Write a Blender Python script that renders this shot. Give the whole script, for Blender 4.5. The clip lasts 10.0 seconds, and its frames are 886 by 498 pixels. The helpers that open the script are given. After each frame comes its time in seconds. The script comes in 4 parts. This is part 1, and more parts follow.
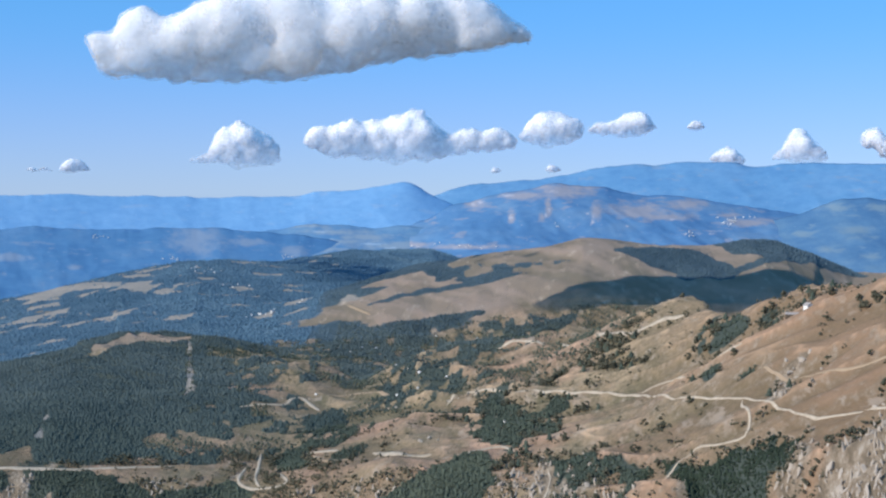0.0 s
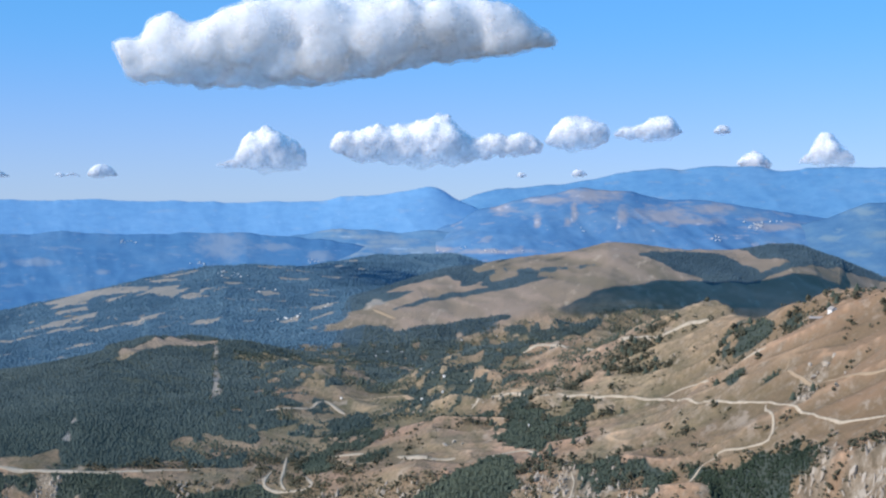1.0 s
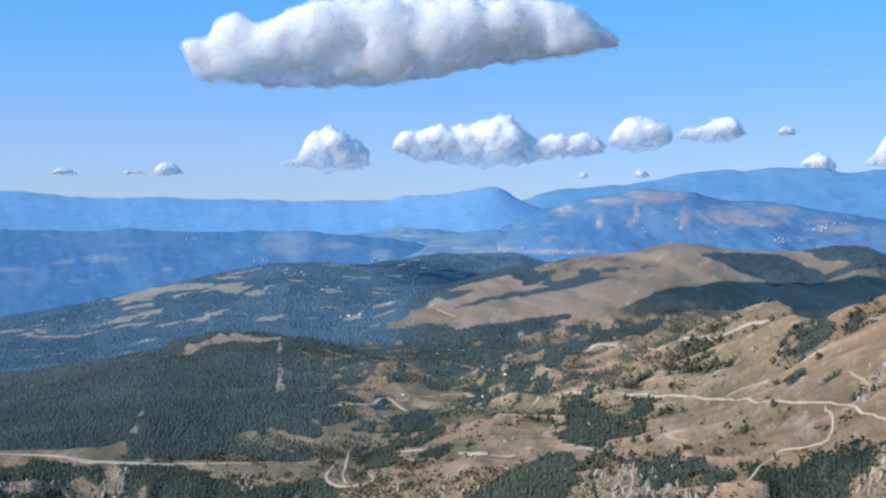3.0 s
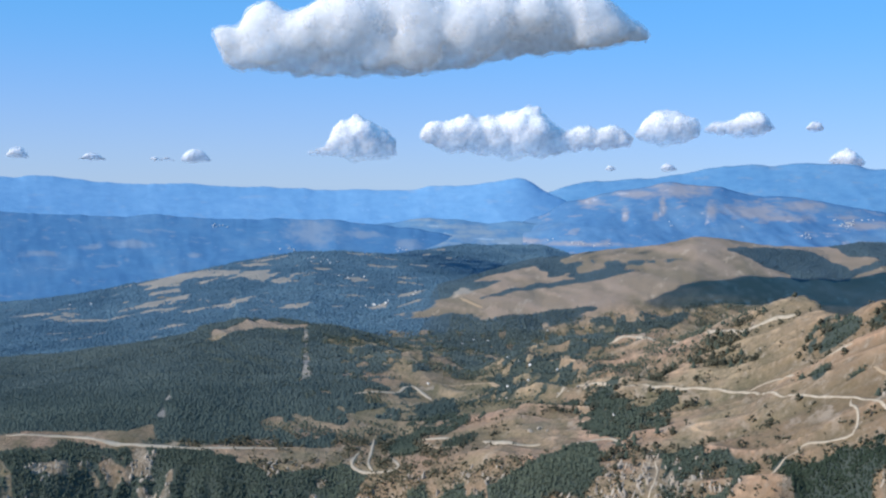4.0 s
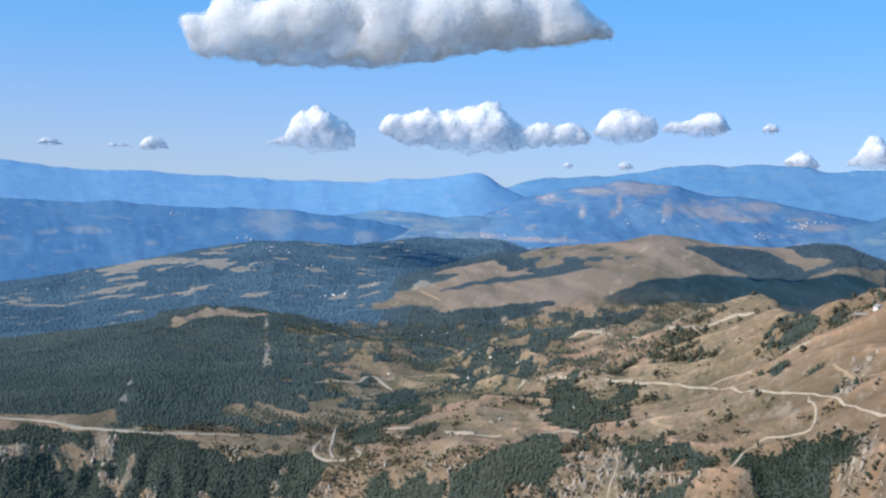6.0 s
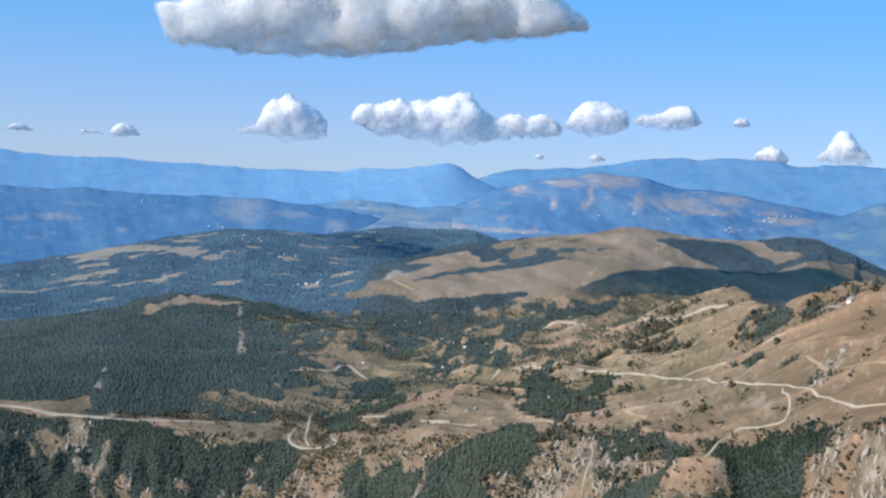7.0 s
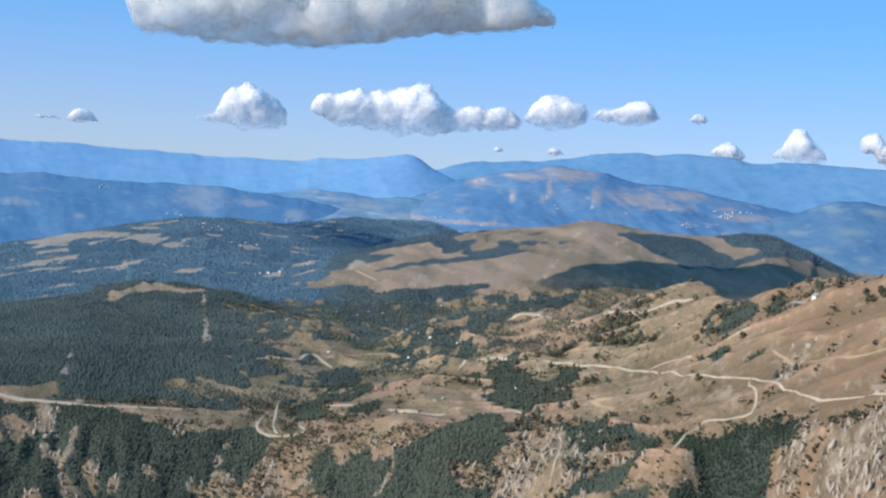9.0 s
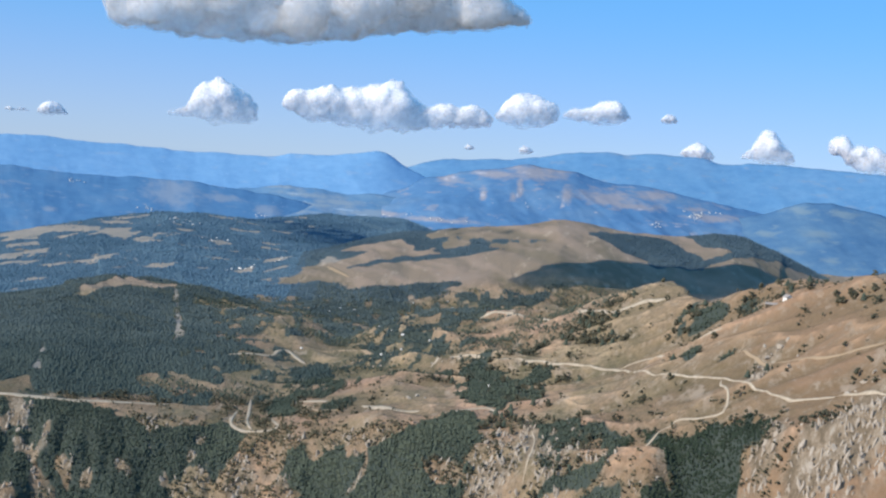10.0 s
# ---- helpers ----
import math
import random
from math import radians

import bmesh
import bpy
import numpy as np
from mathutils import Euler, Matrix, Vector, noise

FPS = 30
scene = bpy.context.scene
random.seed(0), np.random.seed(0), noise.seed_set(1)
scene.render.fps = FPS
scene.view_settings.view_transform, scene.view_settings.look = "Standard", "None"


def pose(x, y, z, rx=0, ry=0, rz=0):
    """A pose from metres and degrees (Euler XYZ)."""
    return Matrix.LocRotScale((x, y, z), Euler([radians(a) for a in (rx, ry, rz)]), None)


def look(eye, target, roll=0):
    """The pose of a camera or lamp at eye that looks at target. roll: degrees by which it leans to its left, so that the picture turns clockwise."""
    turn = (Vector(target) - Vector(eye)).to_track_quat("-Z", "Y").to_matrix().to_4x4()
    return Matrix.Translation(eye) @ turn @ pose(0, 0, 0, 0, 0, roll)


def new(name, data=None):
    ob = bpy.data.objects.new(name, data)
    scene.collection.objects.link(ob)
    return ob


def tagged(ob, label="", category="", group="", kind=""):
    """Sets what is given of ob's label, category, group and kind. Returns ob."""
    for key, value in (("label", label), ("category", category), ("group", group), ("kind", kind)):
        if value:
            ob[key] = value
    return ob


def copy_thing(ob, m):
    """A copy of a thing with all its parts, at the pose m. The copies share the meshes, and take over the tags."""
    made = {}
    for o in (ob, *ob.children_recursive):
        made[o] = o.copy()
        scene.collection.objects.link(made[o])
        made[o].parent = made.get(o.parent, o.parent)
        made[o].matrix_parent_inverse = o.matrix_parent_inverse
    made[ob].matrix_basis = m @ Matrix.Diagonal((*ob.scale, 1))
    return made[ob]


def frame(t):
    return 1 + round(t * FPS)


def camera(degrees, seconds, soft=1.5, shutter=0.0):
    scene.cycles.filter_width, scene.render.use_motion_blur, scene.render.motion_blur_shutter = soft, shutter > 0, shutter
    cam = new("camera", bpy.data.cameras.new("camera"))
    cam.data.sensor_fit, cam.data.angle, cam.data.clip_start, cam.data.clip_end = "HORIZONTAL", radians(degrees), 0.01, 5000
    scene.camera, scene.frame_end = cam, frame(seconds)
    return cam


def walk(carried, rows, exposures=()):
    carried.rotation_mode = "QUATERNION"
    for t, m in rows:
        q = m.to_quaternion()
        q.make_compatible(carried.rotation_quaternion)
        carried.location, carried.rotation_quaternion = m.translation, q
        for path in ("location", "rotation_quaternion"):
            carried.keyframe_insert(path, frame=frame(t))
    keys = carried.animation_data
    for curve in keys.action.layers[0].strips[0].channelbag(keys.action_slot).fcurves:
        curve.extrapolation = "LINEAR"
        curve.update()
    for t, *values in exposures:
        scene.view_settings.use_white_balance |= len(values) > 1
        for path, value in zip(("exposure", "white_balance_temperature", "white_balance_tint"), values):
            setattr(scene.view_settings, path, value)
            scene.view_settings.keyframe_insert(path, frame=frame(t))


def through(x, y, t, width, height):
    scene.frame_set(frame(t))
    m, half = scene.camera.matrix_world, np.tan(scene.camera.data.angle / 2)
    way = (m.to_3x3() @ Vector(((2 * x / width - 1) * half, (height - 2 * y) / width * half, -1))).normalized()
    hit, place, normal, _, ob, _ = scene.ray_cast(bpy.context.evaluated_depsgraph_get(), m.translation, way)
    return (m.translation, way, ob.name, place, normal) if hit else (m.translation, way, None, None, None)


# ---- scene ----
# ---- camera ----
cam = camera(33.6, 10.0, soft=2.3)


def aim(x, y, z, bearing, pitch, roll):
    a, e = radians(bearing), radians(pitch)
    way = Vector((math.sin(a) * math.cos(e), math.cos(a) * math.cos(e), math.sin(e)))
    return look((x, y, z), Vector((x, y, z)) + way * 100, roll)


ROWS = [
    (0.0, 0.00, 0.00, 300.00, 0.001, -2.224, 0.000),
    (0.5, 0.97, -1.88, 299.92, -0.570, -2.157, -0.089),
    (1.0, 1.76, -4.36, 299.81, -1.035, -2.038, -0.069),
    (1.5, 2.29, -7.29, 299.66, -1.681, -2.045, -0.185),
    (2.0, 2.49, -10.52, 299.46, -2.322, -1.981, -0.202),
    (2.5, 2.32, -13.95, 299.22, -2.886, -1.953, -0.051),
    (4.0, -0.66, -24.49, 298.17, -4.390, -2.411, 1.119),
    (4.5, -2.52, -27.86, 297.74, -4.438, -2.497, 1.512),
    (5.0, -4.79, -31.11, 297.28, -3.867, -2.445, 1.790),
    (5.5, -7.44, -34.20, 296.82, -3.219, -2.486, 2.120),
    (7.0, -17.20, -42.70, 295.57, -1.327, -2.902, 3.083),
    (7.5, -20.83, -45.39, 295.29, -0.832, -3.078, 3.335),
    (8.0, -24.50, -48.12, 295.13, -0.413, -3.203, 3.564),
    (8.5, -28.10, -50.96, 295.12, 0.049, -3.184, 3.792),
    (9.0, -31.52, -54.03, 295.30, 0.523, -3.133, 4.026),
    (9.5, -34.62, -57.45, 295.71, 1.136, -3.104, 4.341),
    (10.0, -37.25, -61.35, 296.39, 1.766, -3.166, 4.682),
]
walk(cam, [(t, aim(*r)) for t, *r in ROWS], [(0.0, 0.02, 6480, 11), (2.0, 0.07, 6420, 11), (2.7, 0.07, 6420, 11), (4.0, 0.03, 6500, 10), (7.0, 0.06, 6780, 10), (10.0, 0.06, 6850, 10)])

# ---- light ----
SUN_ELEVATION, SUN_BEARING = 27.0, -115.0     # degrees; bearing from +y towards +x
world = bpy.data.worlds.new("sky")
scene.world = world
world.use_nodes = True
wn, wl = world.node_tree.nodes, world.node_tree.links
sky = wn.new("ShaderNodeTexSky")
sky.sky_type = "NISHITA"
sky.sun_disc = False
sky.sun_elevation = radians(SUN_ELEVATION)
sky.sun_rotation = radians(SUN_BEARING)
sky.altitude = 2500
sky.air_density, sky.dust_density, sky.ozone_density = 1.0, 0.1, 1.5
clear_blue = wn.new("ShaderNodeMix")
clear_blue.data_type, clear_blue.blend_type = "RGBA", "MULTIPLY"
clear_blue.inputs["Factor"].default_value = 1.0
clear_blue.inputs["B"].default_value = (0.52, 0.86, 1.52, 1)
wl.new(sky.outputs["Color"], clear_blue.inputs["A"])
even_haze = wn.new("ShaderNodeMix")
even_haze.data_type = "RGBA"
even_haze.inputs["Factor"].default_value = 0.5
# haze that is palest at the horizon and thins with height
direction = wn.new("ShaderNodeTexCoord")
height = wn.new("ShaderNodeSeparateXYZ")
wl.new(direction.outputs["Generated"], height.inputs["Vector"])
thins = wn.new("ShaderNodeValToRGB")
thins.color_ramp.interpolation = "EASE"
thins.color_ramp.elements[0].color = (0.31, 0.34, 0.53, 1)
thins.color_ramp.elements[1].position = 0.13
thins.color_ramp.elements[1].color = (0.095, 0.39, 0.70, 1)
wl.new(height.outputs["Z"], thins.inputs["Fac"])
haze = wn.new("ShaderNodeVectorMath")
haze.operation = "SCALE"
haze.inputs["Scale"].default_value = 10.0
wl.new(thins.outputs["Color"], haze.inputs[0])
wl.new(haze.outputs["Vector"], even_haze.inputs["B"])
wl.new(clear_blue.outputs["Result"], even_haze.inputs["A"])
wl.new(even_haze.outputs["Result"], wn["Background"].inputs["Color"])
wn["Background"].inputs["Strength"].default_value = 0.118

sun = new("sun", bpy.data.lights.new("sun", "SUN"))
sun.data.energy = 4.5
sun.data.angle = radians(0.53)
sun.data.color = (1.0, 0.94, 0.86)
sb, se = radians(SUN_BEARING), radians(SUN_ELEVATION)
TO_SUN = Vector((math.sin(sb) * math.cos(se), math.cos(sb) * math.cos(se), math.sin(se)))
sun.matrix_world = look((0, 0, 2500), Vector((0, 0, 2500)) - TO_SUN)


# ---- lie of the land ----
def hashed(ix, iy, seed):
    n = (ix.astype(np.int64) * 374761393 + iy.astype(np.int64) * 668265263 + seed * 974711) & 0x7FFFFFFF
    n = ((n ^ (n >> 13)) * 1274126177) & 0x7FFFFFFF
    return ((n ^ (n >> 16)) & 0xFFFF) / 65535.0


def value_noise(x, y, seed=0):
    """Smooth noise between -1 and 1, with cells of size 1."""
    x, y = np.asarray(x, float), np.asarray(y, float)
    ix, iy = np.floor(x), np.floor(y)
    fx, fy = x - ix, y - iy
    fx, fy = fx * fx * fx * (fx * (fx * 6 - 15) + 10), fy * fy * fy * (fy * (fy * 6 - 15) + 10)
    a, b = hashed(ix, iy, seed), hashed(ix + 1, iy, seed)
    c, d = hashed(ix, iy + 1, seed), hashed(ix + 1, iy + 1, seed)
    return 2 * ((a + (b - a) * fx) * (1 - fy) + (c + (d - c) * fx) * fy) - 1


def fractal(x, y, size, octaves=4, seed=0):
    total, amp = 0.0, 1.0
    for k in range(octaves):
        c, s = math.cos(k * 1.1), math.sin(k * 1.1)
        total = total + amp * value_noise((c * x - s * y) / size + 17.3 * k, (s * x + c * y) / size, seed + k)
        amp, size = amp * 0.5, size * 0.5
    return total


def along(points, x, y):
    """Distance from a crest line and the crest's height at its nearest place; positive side: towards -y."""
    best = np.full(np.shape(x), 1e9)
    height = np.zeros(np.shape(x))
    side = np.zeros(np.shape(x))
    for (x0, y0, z0), (x1, y1, z1) in zip(points, points[1:]):
        dx, dy = x1 - x0, y1 - y0
        k = np.clip(((x - x0) * dx + (y - y0) * dy) / (dx * dx + dy * dy), 0, 1)
        d = np.hypot(x - x0 - k * dx, y - y0 - k * dy)
        near = d < best
        best = np.where(near, d, best)
        height = np.where(near, z0 + (z1 - z0) * k, height)
        side = np.where(near, np.sign((x - x0) * dy - (y - y0) * dx), side)
    return best, height, side


# crest lines (x, y, height) with their front slope, back slope and roundness
RIDGES = [
    # bare hill and its long tail
    ([(10, 2350, 190), (80, 2345, 204), (158, 2340, 215), (215, 2338, 225), (275, 2338, 224), (350, 2340, 214), (419, 2342, 213), (480, 2343, 225), (530, 2342, 221), (580, 2338, 203), (644, 2325, 175), (690, 2312, 172), (780, 2285, 186), (930, 2330, 207), (1150, 2400, 215)], 0.34, 0.4, 50),
    ([(-192, 2200, 104), (-75, 2205, 116), (60, 2225, 143), (190, 2290, 182)], 0.24, 0.3, 30),
    # wooded long ridge behind
    ([(-1500, 2950, -20), (-920, 2960, 74), (-680, 3020, 131), (-535, 3050, 157), (-360, 3080, 152), (-190, 3290, 170), (-30, 3300, 173), (85, 3300, 138), (300, 3300, 110)], 0.065, 0.4, 40),
    # wooded knoll and its shoulders
    ([(-900, 1750, 10), (-640, 1900, 50), (-490, 2000, 86), (-400, 1940, 113), (-320, 1880, 110), (-250, 1760, 104), (-165, 1670, 104)], 0.13, 0.22, 25),
    ([(-330, 1870, 108), (-340, 1700, 98), (-370, 1560, 88), (-385, 1400, 80)], 0.16, 0.16, 25),
]
# brink of the gorge and crest of the grass slope, as y over x
EDGE_X = [-1200, -700, -505, -365, -230, -134, -63, 0, 63, 120, 134, 155, 175, 190, 205, 240, 300, 500, 1200]
EDGE_Y = [1150, 1150, 1215, 1255, 1215, 1172, 1115, 1045, 975, 890, 872, 890, 874, 834, 795, 780, 765, 700, 500]
CREST_X = [-400, 22, 73, 152, 200, 221, 248, 272, 290, 306, 340]
CREST_Y = [1620, 1610, 1590, 1390, 1268, 1218, 1085, 1020, 968, 890, 730]


def ribs(x, y):
    """Distance-like fields of the spurs that run down the slopes: 0 on a crest, large in a gully; coarse and fine."""
    wx = x + 12 * fractal(x, y, 160, 3, 5)
    wy = y + 12 * fractal(x, y, 160, 3, 9)
    across, down = 0.82 * wx + 0.58 * wy, 0.82 * wy - 0.58 * wx
    return np.abs(fractal(across, 0.24 * down, 75, 3, 41)), np.abs(fractal(across + 0.15 * down, 0.22 * down, 30, 3, 43))


def land(x, y):
    """Height of the ground."""
    x, y = np.asarray(x, float), np.asarray(y, float)
    wx = x + 12 * fractal(x, y, 160, 3, 5)
    wy = y + 12 * fractal(x, y, 160, 3, 9)
    base = 60 + 0 * y
    base = base - 110 * np.clip((y - 3350) / 600, 0, 1)
    base = base - 60 * np.clip((-x - 500) / 900, 0, 1)
    stack = [base]
    # grass slope, hollow in section, rising to the east
    cx = np.clip(wx, -28, 310)
    slope = 87 + 0.096 * cx + 0.083 * (wy - 1000) * np.clip((wx + 200) / 230, 0.1, 1) + 0.00169 * cx * cx
    slope = slope + 0.30 * np.minimum(wx + 28, 0)
    beyond = y - np.interp(x, CREST_X, CREST_Y)
    slope = slope - 0.33 * 14 * np.logaddexp(0, beyond / 14.0)
    stack.append(slope)
    for points, front, back, soft in RIDGES:
        d, h, side = along(points, wx, wy)
        fall = np.sqrt(d * d + soft * soft) - soft
        stack.append(h - fall * np.where(side > 0, front, back))
    z = 6 * np.logaddexp.reduce(np.array(stack) / 6.0, axis=0)
    # saddle in the crest of the grass slope
    z = z - 14 * np.exp(-((x - 240) / 24) ** 2 - ((y - 1190) / 60) ** 2) - 5 * np.exp(-((x - 150) / 60) ** 2 - ((y - 1430) / 90) ** 2)
    rough = np.clip((y - 700) / 1200, 0.3, 1)
    z = z + rough * (3.0 * fractal(x, y, 150, 4, 21) + 0.9 * fractal(x, y, 26, 3, 31))
    # spurs and gullies that run down the slopes
    runnel, fine_ribs = ribs(x, y)
    z = z + 8.5 * (0.3 - np.clip(fine_ribs, 0, 0.7)) * np.clip((z - 80) / 30, 0.1, 1) * np.clip((2120 - y) / 120, 0.22, 1)
    z = z + 11.0 * (0.28 - np.clip(runnel, 0, 0.7)) * np.clip((z - 72) / 35, 0.12, 1) * np.clip((2120 - y) / 120, 0.35, 1)
    front = np.interp(x, EDGE_X, EDGE_Y) + 12 * fractal(x, y, 60, 3, 51) - y
    z = z - 0.78 * 8 * np.logaddexp(0, front / 8.0)
    crag = np.clip(front / 40.0, 0, 1)
    z = z + crag * (8 * np.abs(fractal(x, 0.5 * y, 36, 5, 61)) - 4 + 3 * np.abs(fractal(x, 0.4 * y, 11, 3, 62)))
    return np.maximum(z, -150 + 3 * fractal(x, y, 40, 3, 71))



WOODS_KNOLL = [(-362, 1606, 105, 229, 13), (-368, 1433, 84, 138, 14), (-253, 1379, 49, 97, 10), (-248, 1608, 28, 186, 9), (-366, 1743, 65, 96, 12), (-378, 1348, 32, 93, 16), (-217, 1292, 20, 23, 10), (-320, 1325, 63, 56, 14), (-532, 1431, 75, 145, 20), (-695, 1878, 105, 268, 20)]
WOODS_VALLEY = [(-127, 2009, 55, 88, 4), (-49, 1989, 92, 46, 1), (31, 1780, 46, 243, -1), (-13, 1510, 52, 43, 0), (-97, 1751, 37, 156, 3), (-205, 1696, 35, 117, 7), (91, 2030, 43, 13, -3), (-66, 2053, 79, 25, 2), (-261, 1967, 48, 193, 8), (3, 1436, 22, 23, 0), (-185, 1814, 27, 216, 6), (-69, 1919, 45, 53, 2), (-192, 1537, 30, 38, 7)]
WOODS_CLUMPS = [(189, 1027, 6, 16, -10), (-46, 1437, 19, 42, 2), (202, 970, 6, 7, -12), (-470, 1188, 100, 40, 22), (-420, 1165, 70, 40, 20)]
WOODS_HILL = [(-195, 2098, 75, 42, 0), (-60, 2060, 95, 22, 0), (-155, 2236, 60, 16, 0), (930, 2300, 170, 70, 0), (-8, 2290, 20, 30, 0)]
# outlines (x, y) of woods on the bare hill, of fields on the long ridge and of the knoll's clearing
HILL_BELT = [(261, 2253), (285, 2271), (349, 2286), (405, 2280), (413, 2242), (439, 2228), (438, 2199), (425, 2177), (354, 2180), (316, 2186), (290, 2215)]
HILL_CROWN = [(428, 2325), (456, 2348), (493, 2352), (540, 2378), (575, 2362), (605, 2334), (650, 2325), (665, 2290), (568, 2281), (486, 2227), (486, 2247), (450, 2263)]
HILL_FOLD = [(348, 2174), (431, 2191), (457, 2215), (569, 2288), (640, 2306), (650, 2294), (569, 2272), (457, 2196), (431, 2172), (345, 2158)]
HILL_BACK = [(-12, 2238), (5, 2300), (58, 2282), (101, 2255), (152, 2238), (203, 2231), (206, 2220), (142, 2220), (81, 2205), (14, 2216)]
HILL_STRIP = [(-110, 2165), (-79, 2188), (-29, 2208), (65, 2202), (142, 2214), (142, 2206), (64, 2190), (-29, 2194), (-79, 2176)]
HILL_FOOT = [(-39, 2069), (-3, 2082), (53, 2077), (53, 2064), (5, 2055), (-43, 2048)]
HILL_HOLLOW = [(59, 2003), (91, 2028), (129, 2008), (170, 2036), (193, 2034), (166, 1991), (120, 1985), (66, 1960)]
FIELDS_WEST = [[(-854, 2937), (-762, 2976), (-625, 2860), (-610, 2790), (-715, 2834), (-800, 2806)], [(-814, 2836), (-733, 2817), (-727, 2795), (-796, 2805)], [(-779, 2749), (-718, 2741), (-710, 2718), (-769, 2724)],
               [(-900, 3010), (-690, 3000), (-560, 3010), (-560, 2985), (-690, 2950), (-880, 2960)]]
FIELDS_MIDDLE = [[(-623, 2741), (-620, 2835), (-557, 2820), (-528, 2688), (-533, 2648)], [(-522, 2656), (-501, 2690), (-459, 2596), (-466, 2577), (-510, 2629)], [(-400, 2634), (-366, 2680), (-349, 2633), (-361, 2607)],
                 [(-470, 2774), (-429, 2788), (-420, 2745), (-459, 2753)], [(-559, 2985), (-548, 2945), (-640, 2960)], [(-373, 2898), (-315, 2880), (-309, 2840), (-365, 2844)]]
FIELDS_EAST = [[(-254, 2318), (-225, 2450), (-204, 2440), (-197, 2310), (-243, 2295)], [(-167, 2238), (-152, 2259), (-128, 2232), (-131, 2204), (-158, 2222)], [(-303, 2285), (-270, 2302), (-265, 2274), (-289, 2245)]]
THIN_WOODS = [[(-729, 2684), (-672, 2662), (-630, 2494), (-686, 2562)], [(-654, 2650), (-630, 2636), (-599, 2506), (-624, 2529)], [(-576, 2553), (-462, 2373), (-442, 2319), (-487, 2317), (-539, 2413)], [(-823, 2719), (-772, 2688), (-749, 2624), (-778, 2585)]]
# woods and groves above and below the brink
PLANTATION = [(141, 930), (147, 913), (159, 904), (163, 899), (177, 889), (195, 857), (200, 856), (207, 842), (203, 826), (193, 822), (187, 839), (183, 828), (182, 818), (168, 790), (148, 820), (146, 866), (142, 876), (142, 880), (142, 913)]
BELOW_SPUR = [(92, 903), (112, 886), (123, 877), (136, 863), (149, 862), (160, 820), (140, 780), (85, 830)]
SPUR_COPSE = [(81, 1026), (115, 967), (133, 940), (131, 923), (117, 904), (118, 953), (103, 958), (91, 951), (84, 941), (77, 946), (74, 985)]
LOW_COPSE = [(93, 923), (108, 908), (119, 908), (122, 899), (108, 898), (92, 913), (75, 930), (79, 936)]
CENTRE_WOOD = [(-49, 1078), (-27, 1078), (-1, 1084), (30, 1092), (40, 1065), (36, 1028), (24, 1005), (16, 960), (-58, 1020), (-60, 1055), (-47, 1064)]
CENTRE_WEST = [(-120, 1080), (-118, 1133), (-90, 1120), (-53, 1076), (-51, 1064), (-63, 1045)]
LEFT_WOOD = [(-440, 1257), (-402, 1250), (-388, 1251), (-378, 1243), (-383, 1224), (-392, 1200), (-440, 1190)]
WEST_RIBS = [[(-374, 1253), (-361, 1253), (-349, 1226), (-340, 1220), (-358, 1220), (-366, 1236)], [(-360, 1217), (-343, 1212), (-342, 1205), (-352, 1196)]]
WEST_GRASS = [(-285, 1243), (-240, 1268), (-192, 1273), (-172, 1226), (-200, 1212), (-256, 1214)]
KNOB_GRASS = [(-88, 1255), (-77, 1284), (-51, 1282), (-42, 1214), (-47, 1128), (-83, 1173)]
WEST_WOOD = [(-381, 1252), (-357, 1254), (-345, 1248), (-327, 1257), (-275, 1225), (-257, 1211), (-239, 1196), (-208, 1207), (-174, 1211), (-152, 1188), (-158, 1165), (-173, 1140), (-194, 1120), (-350, 1120), (-400, 1180)]
VALLEY_GROVE = [(-138, 1417), (-112, 1468), (-92, 1412), (-81, 1295), (-95, 1266), (-128, 1303), (-122, 1361)]
SMALL_GROVE = [(-143, 1240), (-139, 1310), (-123, 1299), (-116, 1218), (-131, 1221)]
MID_GROVE = [(31, 1319), (45, 1343), (65, 1327), (61, 1212), (75, 1195), (74, 1125), (52, 1100), (22, 1144), (36, 1249)]
GROVE_ARM = [(68, 1171), (75, 1195), (98, 1222), (103, 1194), (86, 1186)]
GROVE_TIP = [(74, 1130), (91, 1157), (89, 1112), (74, 1101)]
UPPER_COPSE = [(208, 1183), (217, 1182), (225, 1132), (239, 1093), (248, 1058), (245, 1054), (222, 1094), (208, 1108), (202, 1121), (203, 1154)]
ROAD_WOOD = [(-236, 1322), (-204, 1326), (-198, 1289), (-224, 1278)]
ROAD_CLEARING = [(-254, 1396), (-218, 1363), (-205, 1330), (-236, 1324)]
PINK_SPUR = [(116, 894), (121, 895), (137, 918), (140, 881), (142, 875), (136, 866), (123, 880)]
ROCKY_SPUR = [(36, 1036), (74, 1031), (80, 1010), (74, 976), (84, 937), (104, 934), (116, 900), (102, 911), (75, 935), (28, 973)]
SCRUBBY_BRINK = [(-155, 1174), (-121, 1164), (-54, 1092), (-28, 1082), (-48, 1075), (-90, 1120), (-118, 1132), (-115, 1099), (-170, 1128)]
BUSHY_SLOPE = [(40, 1561), (128, 1989), (155, 1360), (193, 1259), (207, 1204), (190, 1181), (127, 1192), (57, 1264), (30, 1402)]
OPEN_GRASS = [(94, 1079), (106, 1164), (139, 1138), (189, 946), (188, 912), (177, 904), (150, 932), (124, 954)]
CUTTINGS = [[(-323, 1848), (-323, 1885), (-297, 1725), (-264, 1562), (-273, 1535), (-298, 1700)], [(-393, 1450), (-389, 1452), (-367, 1336), (-374, 1333)]]
